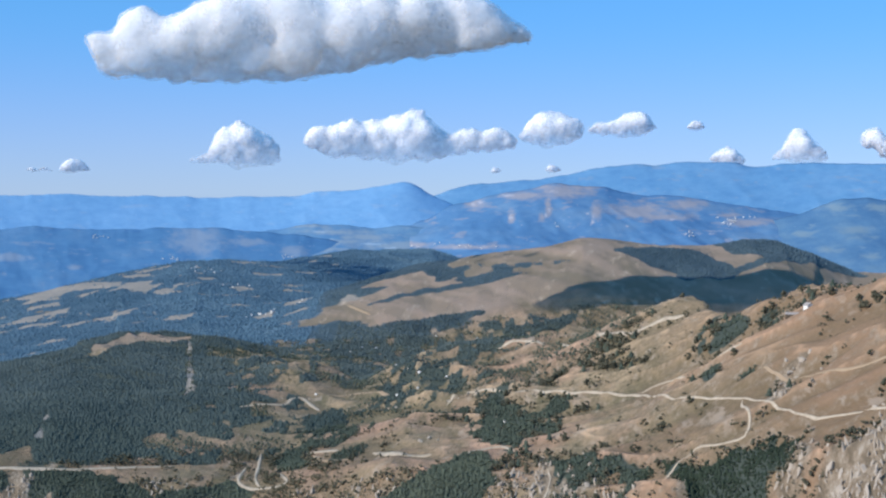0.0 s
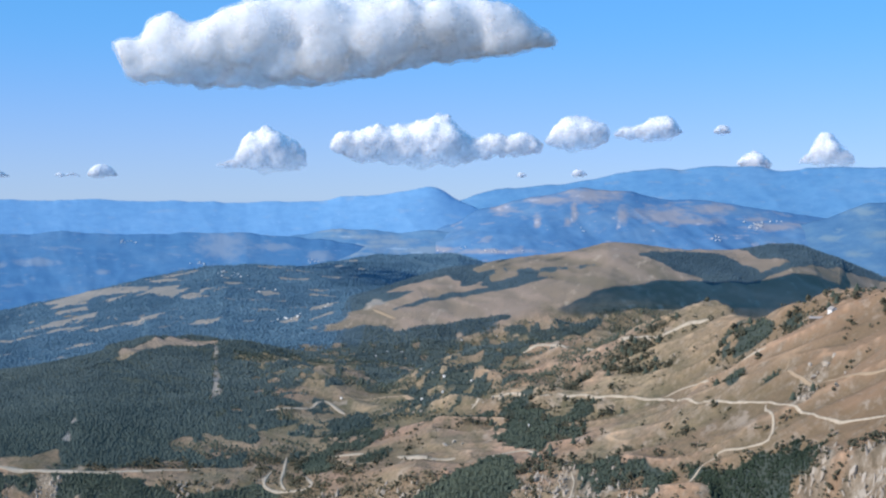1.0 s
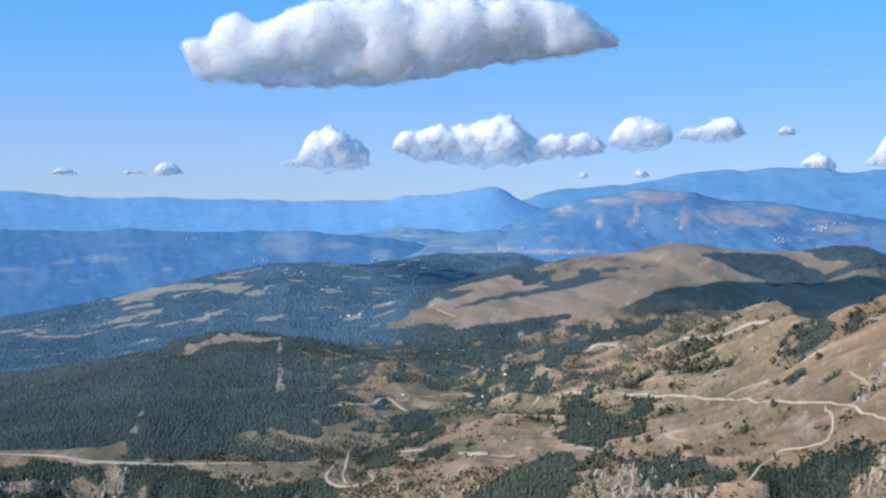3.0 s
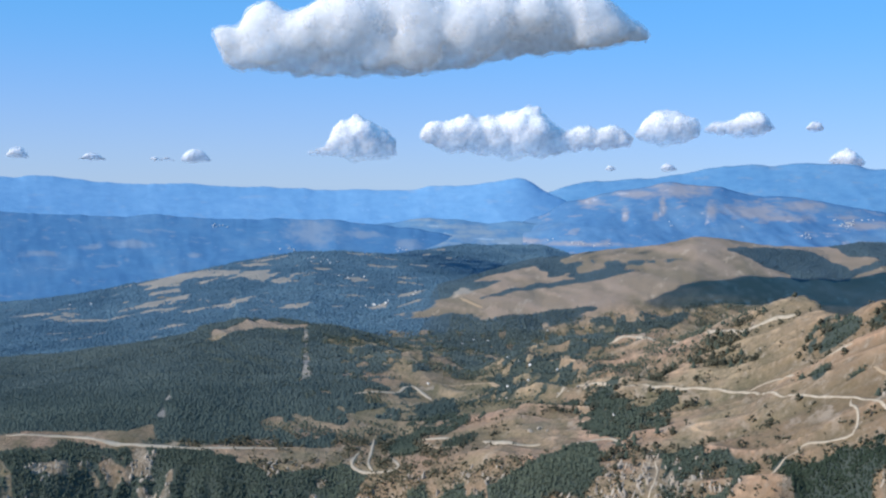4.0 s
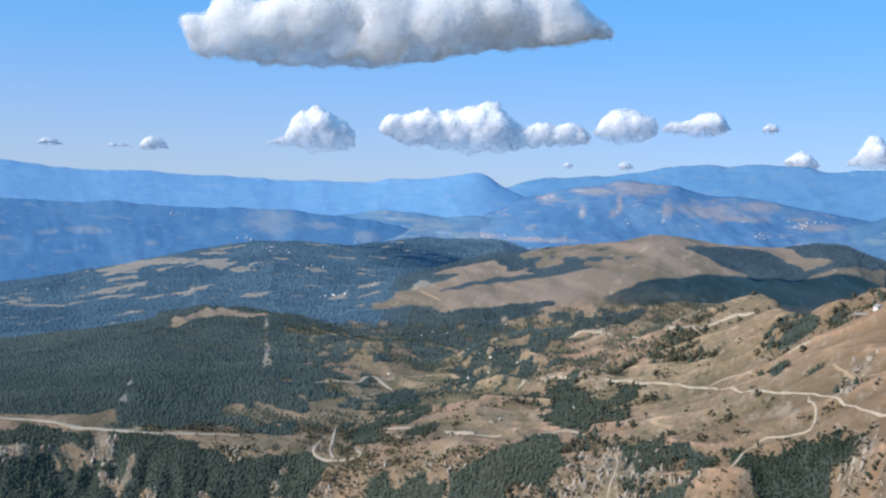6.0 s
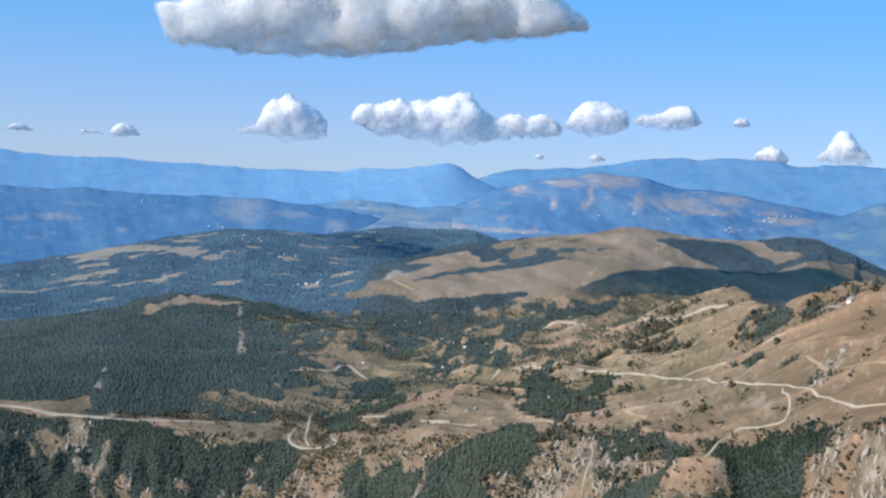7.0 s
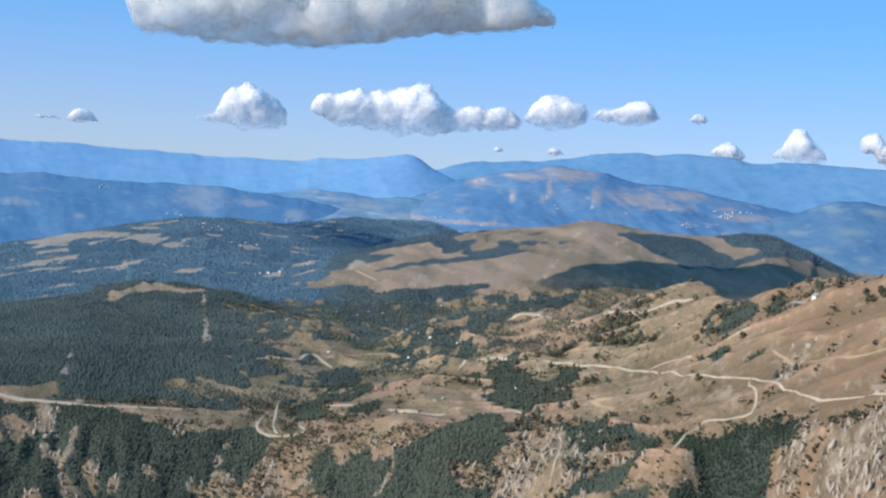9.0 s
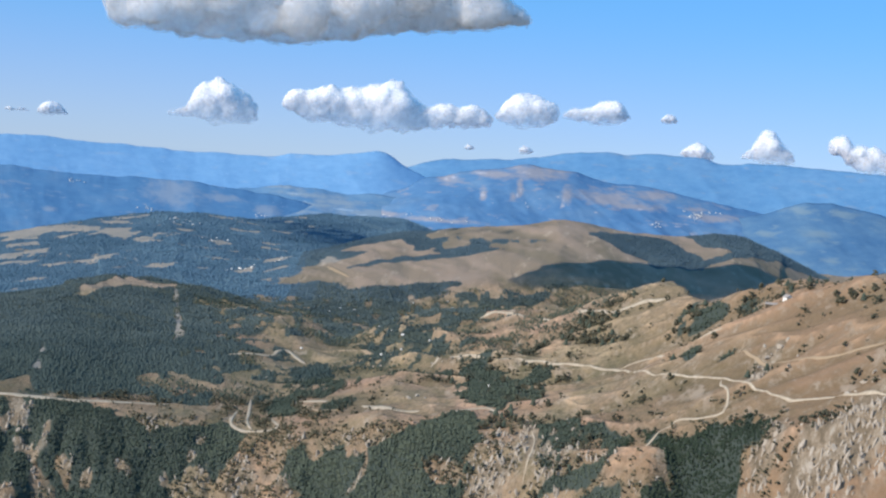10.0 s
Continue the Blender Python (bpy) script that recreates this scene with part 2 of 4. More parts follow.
GLADES = [[(-268, 1796), (-256, 1818), (-232, 1784), (-228, 1712), (-252, 1733)], [(-198, 1788), (-179, 1898), (-166, 1847), (-150, 1639), (-157, 1598), (-157, 1539), (-169, 1567), (-169, 1629)], [(-385, 1264), (-385, 1290), (-374, 1318), (-361, 1275)], [(-281, 1362), (-273, 1384), (-262, 1386), (-252, 1338), (-265, 1340)]]
KNOLL_TOP = [(-442, 1789), (-450, 1858), (-426, 1880), (-395, 1925), (-371, 1935), (-322, 1905), (-324, 1886), (-346, 1850), (-379, 1876), (-405, 1860), (-419, 1812), (-429, 1780)]
CLEARINGS = [(-262, 1778, 22, 18, 8), (-234, 1345, 30, 26, 0), (-250, 1770, 16, 14, -20), (-227, 1335, 27, 29, -41), (-268, 1350, 12, 33, 11), (-201, 1700, 12, 14, 7)]
RIBS_WEST = [(-328, 1211, 5, 9, 14), (-302, 1184, 5, 9, 14), (-256, 1172, 5, 9, 14), (-247, 1164, 5, 9, 14), (-218, 1153, 5, 9, 14), (-197, 1171, 5, 9, 14), (-193, 1191, 5, 9, 14), (-345, 1228, 5, 9, 14), (-354, 1227, 5, 9, 14), (-352, 1211, 5, 9, 14), (-341, 1214, 5, 9, 14), (-284, 1168, 5, 9, 14)]
ROCKS = [(-361, 1238, 8, 15, 16), (-349, 1208, 8, 9, 15), (-354, 1231, 11, 23, 16), (-330, 1198, 12, 8, 15), (71, 1008, 5, 42, -4), (86, 970, 11, 37, -5), (227, 772, 31, 25, -16), (197, 818, 9, 17, -14), (42, 976, 15, 13, -2), (-59, 1061, 10, 7, 3), (-114, 1112, 13, 8, 6), (221, 930, 11, 7, -13), (210, 911, 9, 11, -13), (-437, 1213, 20, 11, 20), (-360, 1225, 10, 15, 16), (-152, 1130, 13, 7, 8), (99, 963, 7, 18, -6)]
MAIN_ROAD = [(-498, 1275), (-444, 1273), (-400, 1258), (-359, 1255), (-316, 1250), (-275, 1256), (-233, 1266)]
HAIRPIN = [(-170, 1256), (-171, 1220), (-166, 1202), (-150, 1190), (-135, 1183), (-128, 1189), (-136, 1219)]
HAIRPIN_SPUR = [(-149, 1190), (-156, 1213), (-159, 1255), (-163, 1307)]
MIDDLE_TRACK = [(-57, 1191), (-33, 1149), (-9, 1132)]
UPPER_MIDDLE_TRACK = [(-120, 1275), (-107, 1260), (-88, 1234)]
LOWER_MIDDLE_TRACK = [(-111, 1248), (-97, 1213), (-76, 1194)]
EAST_MIDDLE_TRACK = [(10, 1100), (30, 1107), (45, 1106), (54, 1092)]
GULLY_TRACK = [(73, 1018), (73, 993), (67, 968), (63, 955)]
# bright edge of a slanting bank, drawn as a strip of pale gravel
SLANT_BANK = [(154, 1137), (172, 1118), (184, 1078), (197, 1051), (211, 1031)]
VALLEY_BEND = [(-206, 1485), (-186, 1491), (-162, 1497), (-157, 1518), (-148, 1523), (-135, 1495), (-124, 1471)]
LONG_TRACK = [(22, 1373), (43, 1341), (62, 1303), (70, 1274), (83, 1243), (98, 1230), (111, 1209), (127, 1187), (137, 1168), (148, 1150), (156, 1119), (159, 1099), (160, 1078), (159, 1056), (165, 1030), (169, 1012), (177, 996), (184, 976), (190, 953), (196, 936), (201, 911), (206, 889), (209, 868), (216, 853), (223, 843), (229, 833), (235, 822), (240, 801), (251, 774)]
BRANCH_TRACK = [(193, 941), (191, 933), (191, 918), (190, 904), (185, 889), (180, 888), (161, 914), (155, 913), (152, 914), (141, 910), (129, 898)]
HIGH_TRACK = [(217, 979), (213, 970), (209, 962), (217, 930), (225, 912), (236, 884), (249, 868), (263, 856), (272, 838)]
CREST_TRACK = [(57, 1535), (85, 1514), (118, 1419), (142, 1334), (163, 1268), (189, 1247), (206, 1229)]
FAR_TRACK = [(-143, 2195), (-124, 2160), (-106, 2131)]
VALLEY_TRACK = [(-133, 1534), (-85, 1524), (-54, 1477), (-27, 1440)]
WEST_SLOPE_TRACK = [(3, 1336), (19, 1356), (35, 1354)]

def patches(rows, x, y, soft=0.35):
    """1 inside the ellipses (x, y, half length, half width, angle), falling to 0 just outside."""
    out = np.zeros(np.shape(x))
    for cx, cy, a, b, turn in rows:
        c, s = math.cos(radians(turn)), math.sin(radians(turn))
        dx, dy = x - cx, y - cy
        q = np.sqrt(((c * dx + s * dy) / a) ** 2 + ((c * dy - s * dx) / b) ** 2)
        out = np.maximum(out, np.clip((1 + soft - q) / (2 * soft), 0, 1))
    return out


def within(outline, x, y, soft):
    """1 well inside an outline, 0 well outside; soft: half the width of the edge in metres."""
    inside = np.zeros(np.shape(x), bool)
    gap = np.full(np.shape(x), 1e9)
    for (x0, y0), (x1, y1) in zip(outline, outline[1:] + outline[:1]):
        dx, dy = x1 - x0, y1 - y0
        inside ^= ((y0 > y) != (y1 > y)) & (x < x0 + dx * (y - y0) / (dy or 1e-9))
        k = np.clip(((x - x0) * dx + (y - y0) * dy) / (dx * dx + dy * dy), 0, 1)
        gap = np.minimum(gap, np.hypot(x - x0 - k * dx, y - y0 - k * dy))
    return np.clip(0.5 + np.where(inside, gap, -gap) / (2 * soft), 0, 1)


def any_within(outlines, x, y, soft):
    return np.maximum.reduce([within(o, x, y, soft) for o in outlines])


def meadow_strips(x, y):
    """Narrow meadows strewn through the woods of the long ridge."""
    s = np.clip((fractal(0.5 * x, y, 34, 4, 89) - 0.54) * 5, 0, 1) * np.clip((y - 2130) / 80, 0, 1)
    thin = any_within(THIN_WOODS, x + 14 * fractal(x, y, 30, 3, 97), y, 20)
    s = np.maximum(s, thin * np.clip((fractal(x, 0.5 * y, 22, 3, 99) + 0.15) * 4, 0, 1))
    return s * np.clip((-150 - x) / 80, 0, 1)


def fields(x, y):
    """Mown fields of the long ridge, with crooked edges."""
    wx = x + 7 * fractal(x, y, 40, 4, 96)
    wy = y + 12 * fractal(x, y, 40, 4, 98)
    return any_within(FIELDS_WEST + FIELDS_MIDDLE + FIELDS_EAST, wx, wy, 9)


def woods(x, y):
    """How far the ground is wooded, 0 to 1."""
    ragged = 0.28 * fractal(x, y, 46, 4, 81)
    w = patches(WOODS_KNOLL + WOODS_VALLEY + WOODS_CLUMPS, x, y)
    jag_x, jag_y = x + 4 * fractal(x, y, 18, 3, 74), y + 6 * fractal(x, y, 18, 3, 75)
    w = np.maximum(w, any_within([PLANTATION, BELOW_SPUR, SPUR_COPSE, LOW_COPSE, CENTRE_WOOD, CENTRE_WEST, LEFT_WOOD, WEST_WOOD, VALLEY_GROVE, SMALL_GROVE, GROVE_ARM, GROVE_TIP], jag_x, jag_y, 3))
    w = np.maximum(w, any_within([MID_GROVE, UPPER_COPSE], jag_x, jag_y, 7) - np.clip(1.8 * fractal(x, y, 14, 3, 76) + 0.1, 0, 0.8))
    w = np.maximum(w, patches(WOODS_HILL, x, y, 0.25))
    bent = x + 5 * fractal(x, y, 30, 3, 94)
    w = np.maximum(w, any_within([HILL_BELT, HILL_CROWN, HILL_FOLD, HILL_STRIP, HILL_FOOT, HILL_HOLLOW], bent, y, 5))
    w = np.maximum(w, within(HILL_BACK, bent, y, 6) - np.clip(1.6 * fractal(x, y, 22, 3, 73) + 0.2, 0, 0.9))
    # unbroken woods over the long ridge, west of the bare hill
    limit = np.interp(y, [1290, 1330, 1400, 1500, 1650, 1780, 1950, 2150, 2230, 2330, 3400],
                      [-215, -207, -198, -208, -235, -265, -260, -215, -200, 20, 420])
    far = np.clip(0.5 + (limit + 45 * fractal(x, y, 55, 3, 87) - x) / 30, 0, 1) * np.clip((y - 1278) / 20, 0, 1)
    w = np.maximum(w, far)
    copse = np.clip((fractal(x, y, 38, 4, 85) - 0.42) * 4, 0, 0.9)
    w = np.maximum(w, copse * np.clip((y - 1180) / 150, 0, 1) * np.clip((x + 240) / 60, 0, 1) * np.clip((130 - x) / 80, 0, 1) * (y < 2080))
    open_land = np.maximum(fields(x, y), patches(CLEARINGS, x, y, 0.25))
    open_land = np.maximum(open_land, meadow_strips(x, y))
    open_land = np.maximum(open_land, within(KNOLL_TOP, x + 5 * fractal(x, y, 30, 3, 96), y, 6))
    open_land = np.maximum(open_land, any_within([ROAD_CLEARING, PINK_SPUR, WEST_GRASS] + GLADES + CUTTINGS + WEST_RIBS, x, y, 4))
    w = w * (1 - open_land) + ragged * (w > 0.02)
    w = np.maximum(w, within(ROAD_WOOD, jag_x, jag_y, 3))
    # glades all through the woods of the valley
    valley = np.clip((x + 270) / 40, 0, 1) * np.clip((y - 1270) / 40, 0, 1) * np.clip((2080 - y) / 30, 0, 1)
    w = w - valley * np.clip(1.9 * fractal(x, 0.45 * y, 12, 3, 86) - 0.42, 0, 0.9)
    # bare ribs through the woods of the gorge
    steep_wood = np.clip((np.interp(x, EDGE_X, EDGE_Y) - y) / 20, 0, 1) * (x < 130)
    w = w - steep_wood * np.clip(2.0 * fractal(0.82 * x + 0.58 * y, 0.35 * (0.82 * y - 0.58 * x), 16, 4, 84) - 0.27, 0, 0.9)
    w = w - 0.75 * patches(ROCKS + RIBS_WEST, x, y, 0.3) * np.clip(0.5 + 1.5 * fractal(x, y, 15, 3, 83), 0, 1)
    return np.clip(w, 0, 1)


def steepness(x, y):
    return np.hypot(land(x + 2, y) - land(x - 2, y), land(x, y + 2) - land(x, y - 2)) / 4


# ---- materials ----
def material(name, rough=0.9):
    m = bpy.data.materials.new(name)
    m.use_nodes = True
    n, l = m.node_tree.nodes, m.node_tree.links
    b = n["Principled BSDF"]
    b.inputs["Roughness"].default_value = rough
    b.inputs["Specular IOR Level"].default_value = 0.12
    return m, n, l, b


def noise_node(n, l, scale, detail=4, rough=0.5, stretch=None, turn=0):
    tc = n.new("ShaderNodeTexCoord")
    t = n.new("ShaderNodeTexNoise")
    t.inputs["Scale"].default_value = scale
    t.inputs["Detail"].default_value = detail
    t.inputs["Roughness"].default_value = rough
    if stretch:
        mp = n.new("ShaderNodeMapping")
        mp.inputs["Scale"].default_value = stretch
        mp.inputs["Rotation"].default_value = (0, 0, radians(turn))
        l.new(tc.outputs["Object"], mp.inputs["Vector"])
        l.new(mp.outputs["Vector"], t.inputs["Vector"])
    else:
        l.new(tc.outputs["Object"], t.inputs["Vector"])
    return t.outputs["Fac"]


def ramp(n, l, fac, stops):
    r = n.new("ShaderNodeValToRGB")
    e = r.color_ramp.elements
    while len(e) < len(stops):
        e.new(0.5)
    for el, (p, c) in zip(e, stops):
        el.position, el.color = p, (*c, 1)
    l.new(fac, r.inputs["Fac"])
    return r.outputs["Color"]


def mix(n, l, fac, a, b, blend="MIX"):
    m = n.new("ShaderNodeMix")
    m.data_type, m.blend_type = "RGBA", blend
    for sock, v in ((m.inputs["Factor"], fac), (m.inputs["A"], a), (m.inputs["B"], b)):
        if isinstance(v, tuple):
            sock.default_value = (*v, 1)
        elif isinstance(v, (float, int)):
            sock.default_value = v
        else:
            l.new(v, sock)
    return m.outputs["Result"]


def math_node(n, l, op, a, b=0.0, c=None, clamp=True):
    m = n.new("ShaderNodeMath")
    m.operation = op
    m.use_clamp = clamp
    for sock, v in zip(m.inputs, (a, b, c)):
        if v is None:
            continue
        if isinstance(v, (float, int)):
            sock.default_value = v
        else:
            l.new(v, sock)
    return m.outputs[0]


def attribute(n, name):
    a = n.new("ShaderNodeAttribute")
    a.attribute_name = name
    return a.outputs["Fac"]


def bump(n, l, b, fac, strength, distance):
    k = n.new("ShaderNodeBump")
    k.inputs["Strength"].default_value = strength
    k.inputs["Distance"].default_value = distance
    l.new(fac, k.inputs["Height"])
    l.new(k.outputs["Normal"], b.inputs["Normal"])


def ragged(n, l, value, scale, spread, low, high):
    """An attribute whose edge is broken up by noise."""
    k = math_node(n, l, "MULTIPLY_ADD", noise_node(n, l, scale, 5, 0.65), spread, value, False)
    r = n.new("ShaderNodeMapRange")
    r.inputs["From Min"].default_value, r.inputs["From Max"].default_value = low, high
    l.new(k, r.inputs["Value"])
    return r.outputs["Result"]


def ground_material():
    m, n, l, b = material("hillside")
    dry = ramp(n, l, noise_node(n, l, 0.012, 7, 0.6), [(0.32, (0.290, 0.197, 0.131)), (0.47, (0.356, 0.234, 0.159)), (0.62, (0.417, 0.267, 0.186)), (0.75, (0.458, 0.293, 0.207))])
    olive = ramp(n, l, noise_node(n, l, 0.007, 6, 0.6), [(0.38, (0, 0, 0)), (0.56, (0.85, 0.85, 0.85))])
    dry = mix(n, l, olive, dry, (0.302, 0.236, 0.152))
    tuft = ramp(n, l, noise_node(n, l, 0.22, 5, 0.7), [(0.3, (0.60, 0.63, 0.58)), (0.5, (1, 1, 1)), (0.7, (1.28, 1.22, 1.15))])
    grass = mix(n, l, 1.0, dry, tuft, "MULTIPLY")
    cushions = ramp(n, l, noise_node(n, l, 0.5, 4, 0.6), [(0.60, (1, 1, 1)), (0.70, (0.6, 0.63, 0.58))])
    grass = mix(n, l, 1.0, grass, cushions, "MULTIPLY")
    streak = ramp(n, l, noise_node(n, l, 0.05, 6, 0.65, (1.0, 0.16, 0.5), -35), [(0.34, (0.64, 0.70, 0.65)), (0.5, (1, 1, 1)), (0.66, (1.34, 1.28, 1.22))])
    grass = mix(n, l, 1.0, grass, streak, "MULTIPLY")
    grass = mix(n, l, math_node(n, l, "MULTIPLY", attribute(n, "ruddy"), 0.7), grass, (0.385, 0.236, 0.145))
    # bare hill's sunlit brightness painted as paler grass; knoll meadow is pinkish by itself
    brightened = mix(n, l, noise_node(n, l, 0.02, 5, 0.6), (0.285, 0.212, 0.155), (0.415, 0.312, 0.240))
    grass = mix(n, l, ragged(n, l, attribute(n, "brightened"), 0.015, 0.8, 0.55, 1.1), grass, brightened)
    # greener gullies and worn spurs, with relief shade and light painted in too
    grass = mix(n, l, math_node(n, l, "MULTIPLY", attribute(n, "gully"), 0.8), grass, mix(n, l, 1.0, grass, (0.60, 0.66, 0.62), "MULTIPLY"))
    grass = mix(n, l, ragged(n, l, attribute(n, "lit_spine"), 0.06, 1.2, 0.75, 1.35), grass, mix(n, l, 1.0, grass, (1.45, 1.42, 1.42), "MULTIPLY"))
    # field tones greyed to stand for haze over the long ridge
    field = mix(n, l, noise_node(n, l, 0.03, 3), (0.36, 0.318, 0.275), (0.27, 0.25, 0.21))
    grass = mix(n, l, ragged(n, l, attribute(n, "field"), 0.035, 1.1, 0.85, 1.2), grass, field)
    worn = ramp(n, l, noise_node(n, l, 0.06, 6, 0.65, (1.0, 0.4, 0.6), -35), [(0.58, (0, 0, 0)), (0.68, (0.65, 0.65, 0.65))])
    grass = mix(n, l, worn, grass, (0.47, 0.375, 0.285))
    stone = ramp(n, l, noise_node(n, l, 0.17, 7, 0.75, (1, 0.6, 0.3)), [(0.38, (0.115, 0.09, 0.06)), (0.48, (0.24, 0.18, 0.12)), (0.56, (0.37, 0.295, 0.215)), (0.63, (0.52, 0.455, 0.375))])
    scree = mix(n, l, math_node(n, l, "MULTIPLY", noise_node(n, l, 0.05, 4), 0.6), stone, (0.26, 0.208, 0.15))
    col = mix(n, l, ragged(n, l, attribute(n, "rock"), 0.11, 0.9, 0.78, 1.05), grass, scree)
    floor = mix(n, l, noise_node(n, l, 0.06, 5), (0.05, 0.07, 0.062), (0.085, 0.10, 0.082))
    # distance haze painted as blue into the far ridge's woodland floor
    hazed_floor = mix(n, l, noise_node(n, l, 0.02, 5), (0.066, 0.126, 0.176), (0.092, 0.157, 0.21))
    floor = mix(n, l, attribute(n, "ridge"), floor, hazed_floor)
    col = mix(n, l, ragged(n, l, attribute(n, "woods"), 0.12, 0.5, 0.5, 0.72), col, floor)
    l.new(col, b.inputs["Base Color"])
    bump(n, l, b, noise_node(n, l, 0.3, 7, 0.75), 1.0, 2.0)
    return m


def hazed_range_material(name, dark, mid, light, pale):
    """Woods, meadows and bare ground of slopes many kilometres away, their blue haze painted into the colours."""
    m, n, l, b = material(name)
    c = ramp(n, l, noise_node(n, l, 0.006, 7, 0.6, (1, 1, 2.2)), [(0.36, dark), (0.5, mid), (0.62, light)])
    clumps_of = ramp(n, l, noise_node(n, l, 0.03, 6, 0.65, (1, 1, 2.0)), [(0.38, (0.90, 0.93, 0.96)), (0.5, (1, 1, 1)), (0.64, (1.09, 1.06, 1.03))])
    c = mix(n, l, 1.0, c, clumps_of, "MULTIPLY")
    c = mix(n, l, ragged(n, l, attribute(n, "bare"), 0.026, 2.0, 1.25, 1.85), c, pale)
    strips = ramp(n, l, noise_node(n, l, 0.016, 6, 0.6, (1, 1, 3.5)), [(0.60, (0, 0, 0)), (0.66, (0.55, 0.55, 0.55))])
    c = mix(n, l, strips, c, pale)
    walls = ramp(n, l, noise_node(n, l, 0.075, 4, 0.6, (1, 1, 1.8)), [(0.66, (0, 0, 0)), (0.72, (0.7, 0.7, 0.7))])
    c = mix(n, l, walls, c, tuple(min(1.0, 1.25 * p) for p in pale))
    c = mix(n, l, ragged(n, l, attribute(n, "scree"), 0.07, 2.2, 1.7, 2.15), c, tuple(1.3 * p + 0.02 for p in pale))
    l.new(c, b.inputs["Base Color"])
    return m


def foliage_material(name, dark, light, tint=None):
    """tint: multiplies the colour of the woods low on the slopes this side of the valley, to take painted haze out
    again.
    """
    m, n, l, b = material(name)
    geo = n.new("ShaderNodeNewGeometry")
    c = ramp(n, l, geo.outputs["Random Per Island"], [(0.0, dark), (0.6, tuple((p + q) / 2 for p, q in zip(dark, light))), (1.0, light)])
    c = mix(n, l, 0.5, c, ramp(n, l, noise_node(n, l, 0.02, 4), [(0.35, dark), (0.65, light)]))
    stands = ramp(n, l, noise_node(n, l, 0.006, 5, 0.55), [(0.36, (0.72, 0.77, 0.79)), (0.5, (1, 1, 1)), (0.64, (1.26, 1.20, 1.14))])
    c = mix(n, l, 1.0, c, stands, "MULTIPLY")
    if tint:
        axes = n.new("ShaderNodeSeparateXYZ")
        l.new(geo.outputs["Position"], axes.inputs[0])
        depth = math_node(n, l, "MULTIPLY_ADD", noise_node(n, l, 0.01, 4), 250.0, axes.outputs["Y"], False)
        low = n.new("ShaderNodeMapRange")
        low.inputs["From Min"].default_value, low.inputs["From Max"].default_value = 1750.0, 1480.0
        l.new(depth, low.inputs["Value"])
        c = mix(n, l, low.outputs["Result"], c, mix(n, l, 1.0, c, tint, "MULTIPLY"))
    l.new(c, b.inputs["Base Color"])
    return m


def bark_material():
    m, n, l, b = material("bark")
    l.new(mix(n, l, noise_node(n, l, 3.0, 4), (0.07, 0.05, 0.035), (0.15, 0.115, 0.085)), b.inputs["Base Color"])
    return m


def track_material():
    m, n, l, b = material("pale_gravel")
    c = ramp(n, l, noise_node(n, l, 0.25, 5, 0.65), [(0.3, (0.38, 0.305, 0.22)), (0.55, (0.48, 0.395, 0.295)), (0.75, (0.55, 0.47, 0.365))])
    l.new(c, b.inputs["Base Color"])
    bump(n, l, b, noise_node(n, l, 1.5, 5), 0.5, 0.2)
    return m


def plain_material(name, a, c, scale=0.8):
    m, n, l, b = material(name)
    l.new(mix(n, l, noise_node(n, l, scale, 5), a, c), b.inputs["Base Color"])
    return m


# ---- mesh helpers ----
def mesh_data(name, verts, faces, mat, smooth=True):
    me = bpy.data.meshes.new(name)
    verts = np.asarray(verts, np.float32)
    faces = np.asarray(faces, np.int32)
    k = faces.shape[1]
    me.vertices.add(len(verts))
    me.vertices.foreach_set("co", verts.ravel())
    me.loops.add(faces.size)
    me.loops.foreach_set("vertex_index", faces.ravel())
    me.polygons.add(len(faces))
    me.polygons.foreach_set("loop_start", np.arange(len(faces), dtype=np.int32) * k)
    me.polygons.foreach_set("use_smooth", np.full(len(faces), smooth))
    me.update(calc_edges=True)
    me.materials.append(mat)
    return me


def mesh_object(name, verts, faces, mat, smooth=True):
    return new(name, mesh_data(name, verts, faces, mat, smooth))


def set_attribute(ob, name, values):
    a = ob.data.attributes.new(name, "FLOAT", "POINT")
    a.data.foreach_set("value", np.asarray(values, np.float32).ravel())


def grid_faces(rows, cols):
    i = np.arange(rows - 1)[:, None] * cols + np.arange(cols - 1)[None, :]
    return np.stack([i, i + 1, i + cols + 1, i + cols], -1).reshape(-1, 4)


# ---- ground: one sheet, fine where it is looked at ----
fine = np.arange(-23, 21.001, 0.09)
bearings = np.radians(np.concatenate([np.linspace(-180, -24, 60), fine, np.linspace(22, 180, 60)]))
ranges = np.concatenate([np.linspace(0.02, 680, 42), np.arange(690, 1300, 3.6), np.arange(1300, 2000, 6.5), np.arange(2000, 3500, 12.0), np.linspace(3510, 4850, 60)])
R, A = np.meshgrid(ranges, bearings, indexing="ij")
GX, GY = R * np.sin(A), R * np.cos(A)
GZ = land(GX, GY)
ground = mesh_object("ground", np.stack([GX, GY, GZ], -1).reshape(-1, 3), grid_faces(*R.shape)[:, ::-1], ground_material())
tagged(ground, "dry tan grass hills with pale rock outcrops", "ground", kind="structure")
steep = steepness(GX, GY)
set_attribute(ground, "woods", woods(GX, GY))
rocky = np.maximum(patches(ROCKS + RIBS_WEST, GX, GY, 0.5), 0.40 * np.clip((steep - 0.5) / 0.4, 0, 1))
rocky = np.maximum(rocky, 0.25 * np.clip((GY < 1150) * (GZ > 100), 0, 1))
